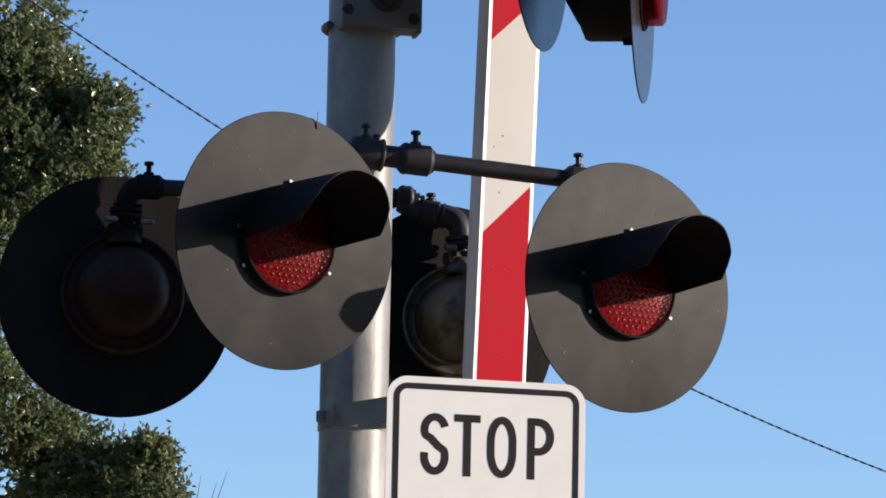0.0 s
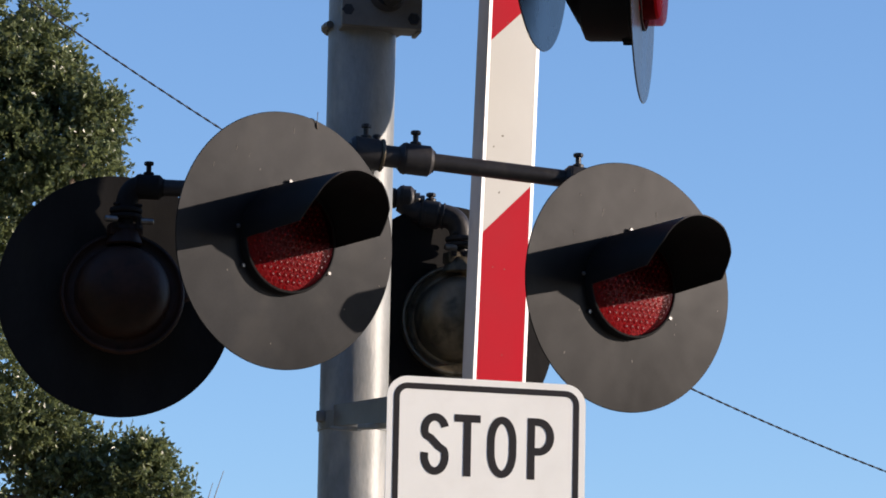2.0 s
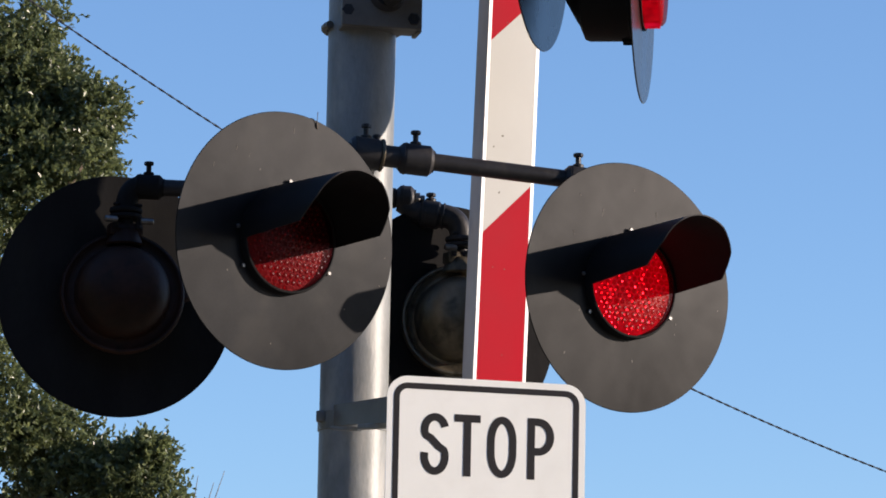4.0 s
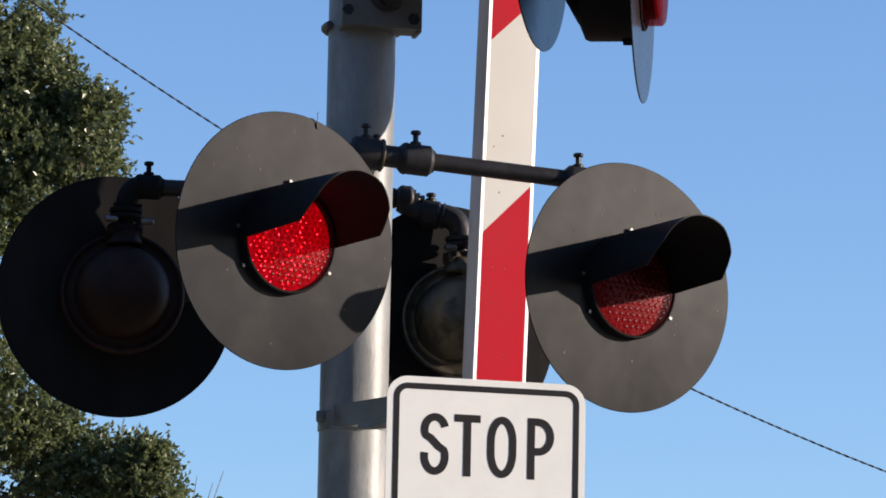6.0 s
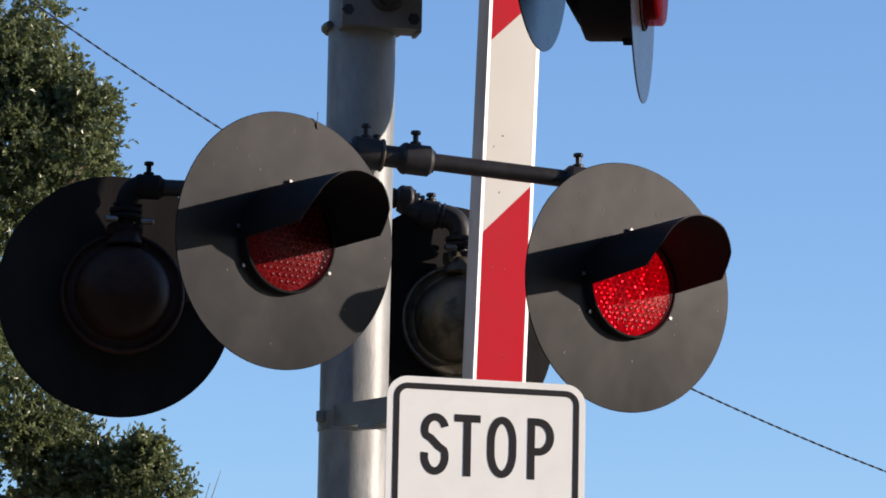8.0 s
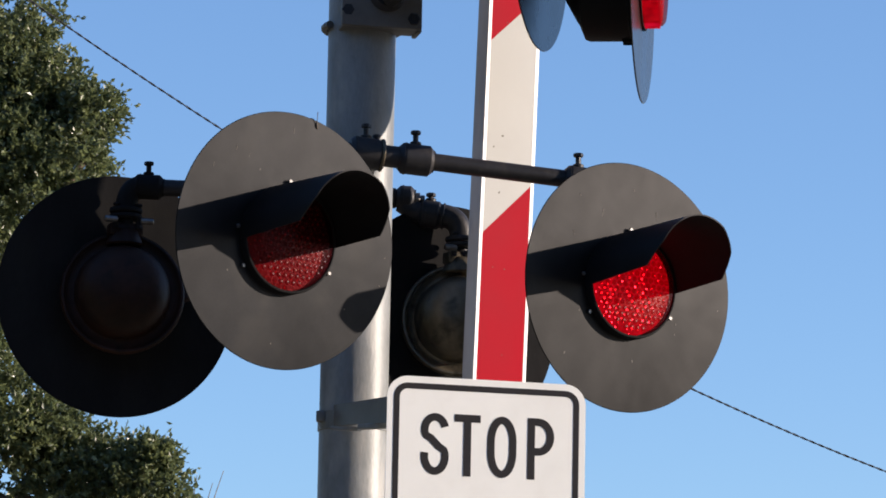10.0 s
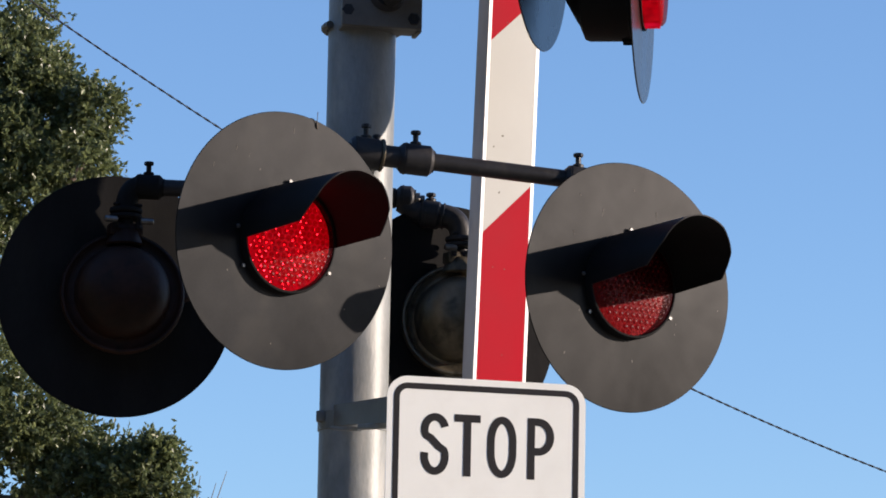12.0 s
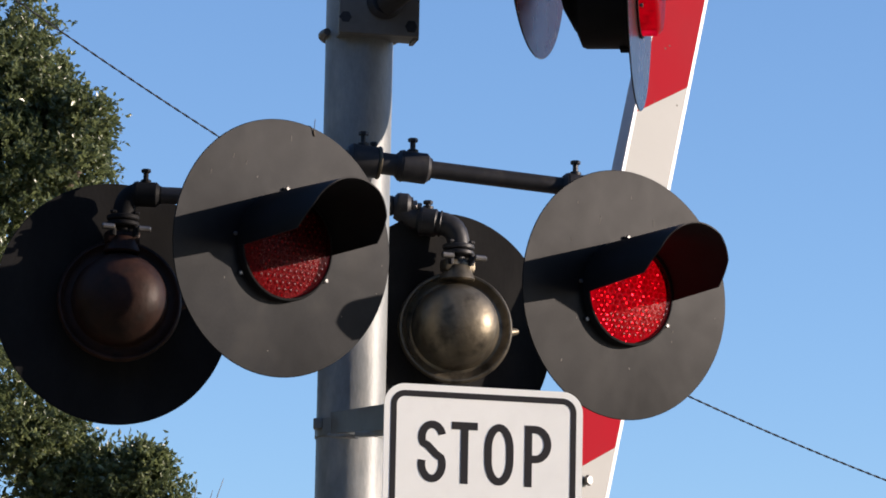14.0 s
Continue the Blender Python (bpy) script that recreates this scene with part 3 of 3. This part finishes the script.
def arc(cx, cz, rx, rz, a0, a1, n=16):
    return [(cx + rx * math.cos(radians(a0 + (a1 - a0) * k / n)), cz + rz * math.sin(radians(a0 + (a1 - a0) * k / n))) for k in range(n + 1)]


def letter_strokes(ch, w, h):
    """Middle lines of a traffic letter in a box w by h; every stroke is equally wide."""
    g = STROKE / 2
    l, r, b, t, m = g, w - g, g, h - g, h * 0.5
    if ch == "T":
        return [[(0, t), (w, t)], [(w / 2, t), (w / 2, 0)]]
    if ch == "O":
        k, c = (r - l) / 2, 0.05
        return [arc(w / 2, t - c, k, c, 0, 180) + arc(w / 2, b + c, k, c, 180, 360) + [(r, t - c), (r, t - c + 0.001)]]
    if ch == "P":
        q = h * 0.455
        c = (t - q) / 2
        return [[(l, 0), (l, h)], [(l, t), (r - c * 0.85, t)] + arc(r - c * 0.85, q + c, c * 0.85, c, 90, -90) + [(l, q)]]
    k, e = (r - l) / 2, h * 0.53
    ct, cb = (t - e) / 2 * 1.02, (e - b) / 2 * 1.02
    top = arc(w / 2, t - ct, k, ct, 14, 205, 18)
    low = arc(w / 2, b + cb, k, cb, 25, -194, 18)
    return [top + [(w * 0.36, e + 0.009), (w * 0.62, e - 0.009)] + low]


def letter_part(ch, x, z, w, h, parent):
    bm = bmesh.new()
    g = STROKE / 2
    for level, line in enumerate(letter_strokes(ch, w, h)):
        front = -0.0013 - 0.0002 * level
        pts = [Vector((p, 0, q)) for p, q in line]
        sides = []
        for i, p in enumerate(pts):
            d = (pts[min(i + 1, len(pts) - 1)] - pts[max(i - 1, 0)]).normalized()
            n = Vector((-d.z, 0, d.x)) * g
            sides.append([bm.verts.new((x + v.x, y, z + v.z)) for v in (p + n, p - n) for y in (front, -0.0006)])
        for p, q in zip(sides, sides[1:]):
            for i, j in ((0, 2), (2, 3), (3, 1), (1, 0)):
                bm.faces.new((p[i], p[j], q[j], q[i]))
        for e in (sides[0], sides[-1]):
            bm.faces.new((e[0], e[2], e[3], e[1]))
    ob = new("letter", mesh_of(bm, "letter", INK, smooth=False))
    ob.parent = parent
    return tagged(ob, "black letter " + ch)


def stop_sign():
    ob = root("stop_sign", SIGN, "white rectangular sign with black border reading STOP", "sign")
    bm = bmesh.new()
    rounded(SIGN_W, SIGN_H, 0.05, -0.0005, 0.0025, bm)
    part("panel", bm, WHITE, ob, "white reflective sheet metal panel")
    part("border", ring_slab(SIGN_W, SIGN_H, 0.05, -0.0013, -0.0004, 0.016, 0.030), INK, ob, "black printed border")
    for ch, x, w in (("S", 0.083, 0.068), ("T", 0.164, 0.063), ("O", 0.244, 0.071), ("P", 0.342, 0.065)):
        letter_part(ch, x, -0.231, w, 0.146, ob)
    strap = bmesh.new()
    inv = SIGN.inverted()
    a, b = Vector((-0.0663, 0.055, 3.0667)), Vector((0.1145, -0.544, 3.0057))
    run = (b - a).length
    out = Vector((b.y - a.y, a.x - b.x, 0)).normalized()
    if out.y > 0:
        out = -out

    def bar(p, q, hp, hq, deep, lift=0.0):
        """Flat bar from p to q, hp and hq high at its ends, with depth away from the road."""
        c = []
        for e, h in ((p, hp), (q, hq)):
            for dz in (-h / 2, h / 2):
                for dy in (0, -deep):
                    c.append(strap.verts.new(inv @ (e + out * (dy + lift) + Vector((0, 0, dz)))))
        for f in ((0, 2, 6, 4), (1, 5, 7, 3), (0, 4, 5, 1), (2, 3, 7, 6), (0, 1, 3, 2), (4, 6, 7, 5)):
            strap.faces.new([c[i] for i in f])

    bar(a, b, 0.051, 0.066, 0.006)
    top_a, top_b = a + Vector((0, 0, 0.0215)), b + Vector((0, 0, 0.0275))
    bar(top_a - out * 0.006, top_b - out * 0.006, 0.005, 0.005, 0.03)
    bmesh.ops.bevel(strap, geom=list(strap.edges), offset=0.001, segments=1, affect="EDGES")
    # Two stepped lips, turned so that the sun catches them.
    for p, q, high in ((Vector((-0.0584, -0.0704, 3.0204)), Vector((0.0104, -0.1098, 3.0137)), 0.009), (Vector((0.0127, -0.3092, 2.9925)), Vector((0.1056, -0.3697, 2.9902)), 0.013)):
        m, d = (p + q) / 2, q - p
        lip = block(bmesh.new(), (d.length, 0.02, high), inv @ pose(m.x, m.y, m.z, 0, math.degrees(math.atan2(-d.z, math.hypot(d.x, d.y))), math.degrees(math.atan2(d.y, d.x))) @ pose(0, 0.01, 0), 0.0015)
        part("bracket_lip", lip, GALV, ob, "galvanised lower lip facing the sun")
    # Bracket face lies in shade; its colour is darkened for that.
    part("bracket", strap, SHADE_GALV, ob, "galvanised bracket arm")
    bd = bmesh.new()
    lathe([(0.085, -0.024), (0.0892, -0.024), (0.0892, 0.02), (0.085, 0.02)], 48, bd, inv @ Matrix.Translation((-0.0043, 0.08, 3.055)) @ Matrix(((1, 0, 0, 0), (0, 0, -1, 0), (0, 1, 0, 0), (0, 0, 0, 1))))
    part("pole_band", bd, GALV, ob, "galvanised clamp band")
    cl = bmesh.new()
    block(cl, (0.022, 0.035, 0.026), inv @ pose(-0.085, 0.038, 3.062), 0.003)
    part("band_lug", cl, GALV, ob)


# ---- boom gate ----
GATE_YAW = 46.4
GATE_PIVOT = Vector((0.301, 0.110, 1.501))
GATE_W, GATE_T = 0.194, 0.034
BOOM_LEN = 6.0
gate_parts = {}


def gate():
    ob = root("boom_gate", pose(*GATE_PIVOT, 0, 0, GATE_YAW), "red and white striped boom gate arm on its pivot", "boom gate")
    gate_parts["boom"] = ob
    w, t = GATE_W / 2, GATE_T / 2
    core = bmesh.new()
    block(core, (GATE_W, GATE_T, BOOM_LEN), pose(0, 0, BOOM_LEN / 2 + 0.1), 0.002)
    part("beam", core, ALU, ob, "bare aluminium beam")
    slant, start = 0.150, STRIPE_START
    k = 0
    z = start - 3 * 0.498 - 2 * 0.537
    while z < BOOM_LEN + 0.1:
        lo, hi = z, z + (0.537 if k % 2 else 0.498)
        bm = bmesh.new()
        i = w - 0.012
        zl = [lo - slant / 2, lo + slant / 2, hi + slant / 2, hi - slant / 2]
        zl = [min(max(v, 0.1), BOOM_LEN + 0.1) for v in zl]
        if max(zl) - min(zl) > 0.05:
            pts = [(-i, zl[0]), (i, zl[1]), (i, zl[2]), (-i, zl[3])]
            f = [bm.verts.new((x, -t - 0.0015, q)) for x, q in pts]
            b = [bm.verts.new((x, -t + 0.001, q)) for x, q in pts]
            bm.faces.new(f)
            for a in range(4):
                bm.faces.new((f[a], f[(a + 1) % 4], b[(a + 1) % 4], b[a]))
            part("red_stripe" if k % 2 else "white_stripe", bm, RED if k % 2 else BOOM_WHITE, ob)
        z, k = hi, k + 1
    for s in (-1, 1):
        bm = bmesh.new()
        block(bm, (0.012, GATE_T + 0.004, BOOM_LEN), pose(s * (w - 0.0058), 0, BOOM_LEN / 2 + 0.1), 0.001)
        for f in bm.faces:
            f.material_index = 0 if f.normal.y < -0.5 else 1
        part("edge_strip", bm, (EDGE, ALU), ob, "bright white edge strip")
    # bolt on the face, specks of dirt
    b = hexbolt(bmesh.new(), (0.0, -t, 1.531), (0, -1, 0), 0.014, 0.012, 0.006)
    part("bolt", b, BRIGHT, ob)
    rng = random.Random(4)
    for k in range(12):
        bm = bmesh.new()
        x, q, r = rng.uniform(-0.07, 0.07), rng.uniform(1.3, 2.9), rng.uniform(0.0014, 0.003)
        bmesh.ops.create_icosphere(bm, subdivisions=1, radius=r, matrix=pose(x, -t - 0.0015, q, 0, rng.uniform(0, 90), 0) @ Matrix.Diagonal((1, 0.3, rng.uniform(1, 2.2), 1)))
        part("speck", bm, SPECK, ob)
    hub = rod(bmesh.new(), (0, -0.06, 0), (0, 0.1, 0), 0.09, steps=32, bevel=0.01)
    block(hub, (0.24, 0.09, 0.34), pose(0, 0, 0.08), 0.01)
    part("pivot_hub", hub, GALV, ob)
    # stand under the pivot, a thing of its own
    m = pose(GATE_PIVOT.x, GATE_PIVOT.y, 0, 0, 0, GATE_YAW)
    st = root("gate_stand", m, "grey steel post with gate motor box on the ground", "gate stand")
    part("post", block(bmesh.new(), (0.14, 0.12, 1.55), pose(0, 0.17, 0.775), 0.01), GALV, st)
    part("motor_box", block(bmesh.new(), (0.42, 0.24, 0.5), pose(0, 0.225, 1.5), 0.02), GALV, st)
    part("foot_plate", block(bmesh.new(), (0.4, 0.36, 0.025), pose(0, 0.17, 0.0125), 0.004), GALV, st)


STRIPE_START = 2.616


# ---- unseen tree belt that cuts the skylight ----
def sky_screen():
    """An unseen belt of trees round the back, away from the sun, added to block skylight."""
    rng = random.Random(21)
    verts, faces = [], []
    for k in range(2600):
        a = radians(rng.uniform(118, 322))
        r = rng.uniform(26, 34)
        h = 13 + 3.5 * math.sin(a * 9) + 1.5 * math.sin(a * 23)
        c = Vector((r * math.sin(a), -8 + r * math.cos(a), h * rng.uniform(0.0, 1.0) ** 0.8))
        u = Vector((rng.gauss(0, 1), rng.gauss(0, 1), rng.gauss(0, 1))).normalized()
        w = u.cross(Vector((rng.gauss(0, 1), rng.gauss(0, 1), rng.gauss(0, 1)))).normalized()
        n = u.cross(w)
        q = rng.uniform(0.8, 1.5)
        i = len(verts)
        verts += [c + u * q, c + w * q, c - u * q, c - w * q, c + n * q * 0.6, c - n * q * 0.6]
        faces += [(i, i + 1, i + 4), (i + 1, i + 2, i + 4), (i + 2, i + 3, i + 4), (i + 3, i, i + 4), (i + 1, i, i + 5), (i + 2, i + 1, i + 5), (i + 3, i + 2, i + 5), (i, i + 3, i + 5)]
    me = bpy.data.meshes.new("sky_screen")
    me.from_pydata([tuple(v) for v in verts], [], faces)
    me.materials.append(LEAF)
    tagged(new("sky_screen", me), "unseen dark green tree belt added to block skylight", "woods", "", "stuff")


# ---- overhead cable ----
def cable():
    a, b = Vector((-1.85, 12.748, 6.914)), Vector((2.811, 14.447, 4.767))
    d = b - a
    bm = bmesh.new()
    lo, hi, steps = -1.6, 2.6, 2200
    for strand in (0, 1):
        pts, rr = [], 0.0034
        for k in range(steps + 1):
            t = lo + (hi - lo) * k / steps
            p = a + d * t + Vector((0, 0, 0.7 * ((t - 0.5) ** 2 - 0.25)))
            ph = t * 290 + math.pi * strand
            pts.append(p + Vector((0, math.cos(ph), math.sin(ph))) * 0.0034)
        sub = pipe(pts, rr, 5)
        tmp = bpy.data.meshes.new("tmp")
        sub.to_mesh(tmp)
        sub.free()
        bm.from_mesh(tmp)
        bpy.data.meshes.remove(tmp)
    tagged(part("overhead_cable", bm, CABLE, None, "dark twisted overhead cable against the sky"), category="cable")


# ---- tree ----
crown_parts = []
TREE = Vector((-4.6, 14.2, 0))


def foliage_mesh(centre, radius, count, rng, name="foliage", squash=0.9, leaf=0.05):
    """Leafy clump: short twigs that radiate outwards, each with leaves along it."""
    verts, faces = [], []
    twigs = max(1, count // 11)
    for _ in range(twigs):
        d = Vector((rng.gauss(0, 1), rng.gauss(0, 1), rng.gauss(0, 1))).normalized()
        r0 = radius * rng.uniform(0.35, 1.0) ** 0.6
        base = Vector((d.x * r0, d.y * r0, d.z * r0 * squash))
        way = (d + Vector((rng.gauss(0, 0.5), rng.gauss(0, 0.5), rng.gauss(0.1, 0.5)))).normalized()
        n = rng.randint(8, 14)
        length = rng.uniform(0.05, 0.11) if rng.random() < 0.93 else rng.uniform(0.12, 0.2)
        for i in range(n):
            p = base + way * (length * i / n)
            out = (way * 0.7 + Vector((rng.gauss(0, 0.6), rng.gauss(0, 0.6), rng.gauss(-0.15, 0.6)))).normalized()
            side = out.cross(Vector((rng.gauss(0, 1), rng.gauss(0, 1), rng.gauss(0, 1)))).normalized()
            up = side.cross(out)
            s = leaf * rng.uniform(0.7, 1.25)
            w = s * rng.uniform(0.22, 0.32)
            k = len(verts)
            mid = p + out * s * 0.5 - up * s * 0.05
            tip = p + out * s - up * s * 0.12
            verts += [p, mid + side * w + up * w * 0.35, tip, mid - side * w + up * w * 0.35, mid]
            faces += [(k, k + 1, k + 4), (k + 1, k + 2, k + 4), (k + 4, k + 2, k + 3), (k, k + 4, k + 3)]
    me = bpy.data.meshes.new(name)
    me.from_pydata([tuple(v) for v in verts], [], faces)
    me.materials.append(LEAF)
    return me


def tree():
    rng = random.Random(11)
    ob = root("tree", Matrix.Translation(TREE), "broad leafy green tree with a dense crown", "tree")
    tr = pipe([(0, 0, -0.1), (0.03, 0, 0.5), (-0.05, 0.05, 1.6), (0.05, 0.1, 2.8), (0.0, 0.0, 4.2), (0.1, 0, 5.6), (0.0, 0.1, 7.2)], [0.34, 0.27, 0.24, 0.22, 0.17, 0.11, 0.04], 18)
    part("trunk", tr, BARK, ob)
    hub = Vector((0, 0, 3.0))
    # clumps: (centre in the tree's space, radius, leaves)
    clumps = []
    for x, z, r in UPPER:
        clumps.append((Vector((x - TREE.x, -0.4 + rng.uniform(-0.25, 0.25), z)), r, 3000, "upper"))
        clumps.append((Vector((x - TREE.x - 0.15, 0.2 + rng.uniform(-0.2, 0.2), z)), r, 1100, "upper"))
    for x, z, r in LOWER:
        clumps.append((Vector((x - TREE.x, -0.4 + rng.uniform(-0.2, 0.2), z)), r, 3000, "lower"))
        clumps.append((Vector((x - TREE.x - 0.15, 0.2 + rng.uniform(-0.2, 0.2), z)), r, 1100, "lower"))
    for k in range(70):
        a, e = rng.uniform(0, 2 * math.pi), rng.uniform(-0.75, 1.0)
        q = Vector((2.3 * math.cos(a) * math.sqrt(1 - min(e * e, 0.9)), 2.3 * math.sin(a) * math.sqrt(1 - min(e * e, 0.9)), 6.0 + 2.6 * e))
        if q.x > 1.3:
            q.x = 1.3 - rng.uniform(0, 0.4)
        clumps.append((q, rng.uniform(0.55, 0.8), 700, ""))
    for c, r, n, zone in clumps:
        me = foliage_mesh(c, r, n, rng, "foliage", 0.9, 0.038 if zone else 0.085)
        f = new("foliage", me)
        f.parent = ob
        f.matrix_basis = Matrix.Translation(c)
        if zone:
            crown_parts.append((f, c, zone, rng.uniform(0, 6.28)))
    for k in range(16):
        c = clumps[rng.randrange(len(clumps))][0]
        s = Vector((0.02, 0.02, rng.uniform(1.8, 4.6)))
        m = s.lerp(c, 0.5) + Vector((rng.uniform(-0.2, 0.2), rng.uniform(-0.2, 0.2), rng.uniform(-0.3, 0.1)))
        part("limb", pipe([s, s.lerp(m, 0.5), m, m.lerp(c, 0.6), c], [0.11, 0.085, 0.065, 0.045, 0.02], 9), BARK, ob)


# right-hand outline of the crown: x, z of clump centres and their radii
UPPER = [(-2.26, 7.25, 0.28), (-2.21, 7.04, 0.24), (-2.03, 6.84, 0.18), (-1.77, 6.66, 0.15), (-1.91, 6.5, 0.25), (-1.85, 6.34, 0.24), (-2.12, 6.15, 0.3), (-2.42, 6.5, 0.35), (-2.5, 7.0, 0.35), (-2.47, 6.1, 0.35), (-2.32, 5.8, 0.3), (-2.17, 6.68, 0.26), (-2.36, 6.78, 0.3), (-2.2, 6.36, 0.28), (-2.62, 6.3, 0.3), (-2.62, 6.75, 0.3)]
LOWER = [(-2.42, 5.15, 0.28), (-2.22, 4.9, 0.26), (-1.92, 4.72, 0.24), (-1.64, 4.62, 0.2), (-1.44, 4.67, 0.1), (-1.45, 4.47, 0.22), (-2.29, 4.6, 0.35), (-1.84, 4.45, 0.3), (-1.39, 4.2, 0.3), (-2.49, 5.5, 0.3), (-1.27, 4.28, 0.22), (-2.04, 4.86, 0.18)]


def bare_shrub():
    """Leafless twigs that stick up beside the crown."""
    ob = root("bare_branch", pose(*SHRUB), "thin leafless twigs standing beside the tree", "branch")
    gate_parts["shrub"] = ob
    top = Vector((-0.05, 0, 4.22))
    part("stem", pipe([(0, 0, 0), (0.05, 0, 2.0), top], [0.04, 0.03, 0.007], 8), TWIG, ob)
    for dx, dz, lean in ((0.01, 0.33, -0.01), (0.10, 0.40, 0.02), (0.19, 0.36, 0.04), (0.25, 0.43, 0.05), (-0.05, 0.28, -0.02)):
        tip = top + Vector((dx, 0, dz))
        mid = top.lerp(tip, 0.5) + Vector((lean, 0, -0.02))
        tw = part("twig", pipe([top, top.lerp(mid, 0.6), mid, tip], [0.006, 0.005, 0.004, 0.0018], 6), TWIG, ob)
        side = mid + Vector((0.05 if dx > 0 else -0.04, 0, 0.08))
        part("twiglet", pipe([mid, mid.lerp(side, 0.5) + Vector((0.006, 0, -0.004)), side], [0.003, 0.0025, 0.0014], 5), TWIG, tw)


SHRUB = (-1.19, 13.9, -0.02)


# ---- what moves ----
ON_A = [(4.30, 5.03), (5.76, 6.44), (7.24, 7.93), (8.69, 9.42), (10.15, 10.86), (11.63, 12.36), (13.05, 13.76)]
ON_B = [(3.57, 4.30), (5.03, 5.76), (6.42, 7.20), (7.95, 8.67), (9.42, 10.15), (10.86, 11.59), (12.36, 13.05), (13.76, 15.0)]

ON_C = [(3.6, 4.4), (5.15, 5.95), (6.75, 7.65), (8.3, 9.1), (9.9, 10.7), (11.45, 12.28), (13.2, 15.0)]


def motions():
    # flashing done by added motion: diode strips turn their lit face to the lens and away from it; in the deep lamps
    # they slide back into the housing
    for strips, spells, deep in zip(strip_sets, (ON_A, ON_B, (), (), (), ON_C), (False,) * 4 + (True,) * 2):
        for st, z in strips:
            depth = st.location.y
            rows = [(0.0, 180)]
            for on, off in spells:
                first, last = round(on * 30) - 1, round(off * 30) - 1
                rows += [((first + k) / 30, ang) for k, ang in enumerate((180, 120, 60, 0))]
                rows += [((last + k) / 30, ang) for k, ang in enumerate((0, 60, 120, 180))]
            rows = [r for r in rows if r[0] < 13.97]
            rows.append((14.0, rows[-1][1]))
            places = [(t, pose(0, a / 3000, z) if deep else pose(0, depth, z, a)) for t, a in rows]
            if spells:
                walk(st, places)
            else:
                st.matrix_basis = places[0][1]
    # boom gate starts to come down
    boom = gate_parts["boom"]
    walk(boom, [(t, pose(*GATE_PIVOT, 0, 0, GATE_YAW) @ pose(0, 0, 0, 0, a, 0)) for t, a in BOOM_ROWS])
    # wind in the bare twigs and in the crown
    walk(gate_parts["shrub"], [(k * 0.5, pose(*SHRUB) @ pose(0, 0, 0, 0, -0.35 * math.sin(math.pi * k / 28) + 0.12 * math.sin(k * 1.1), 0)) for k in range(29)])
    for f, c, zone, ph in crown_parts:
        rows = []
        for k in range(29):
            t = k * 0.5
            drift = (-0.06 if zone == "upper" else 0.03) * min(1, t / 12)
            fx = 0.018 * math.sin(t * 2.1 + ph) + 0.012 * math.sin(t * 3.7 + 2 * ph)
            fz = 0.012 * math.sin(t * 1.7 + 1.3 * ph)
            rows.append((t, pose(c.x + drift + fx, c.y, c.z + fz, 2 * math.sin(t * 1.9 + ph), 2.5 * math.sin(t * 2.3 + ph), 0)))
        walk(f, rows)


BOOM_ROWS = [(0.0, 2.2), (12.95, 2.2), (13.1, 2.45), (13.2, 3.3), (13.3, 4.6), (13.4, 6.25), (13.5, 7.95), (13.6, 9.6), (13.7, 11.2), (13.8, 12.65), (13.9, 14.05), (14.0, 15.35)]

ground()
sky_screen()
pole()
arms()
lamps()
stop_sign()
gate()
cable()
tree()
bare_shrub()
motions()
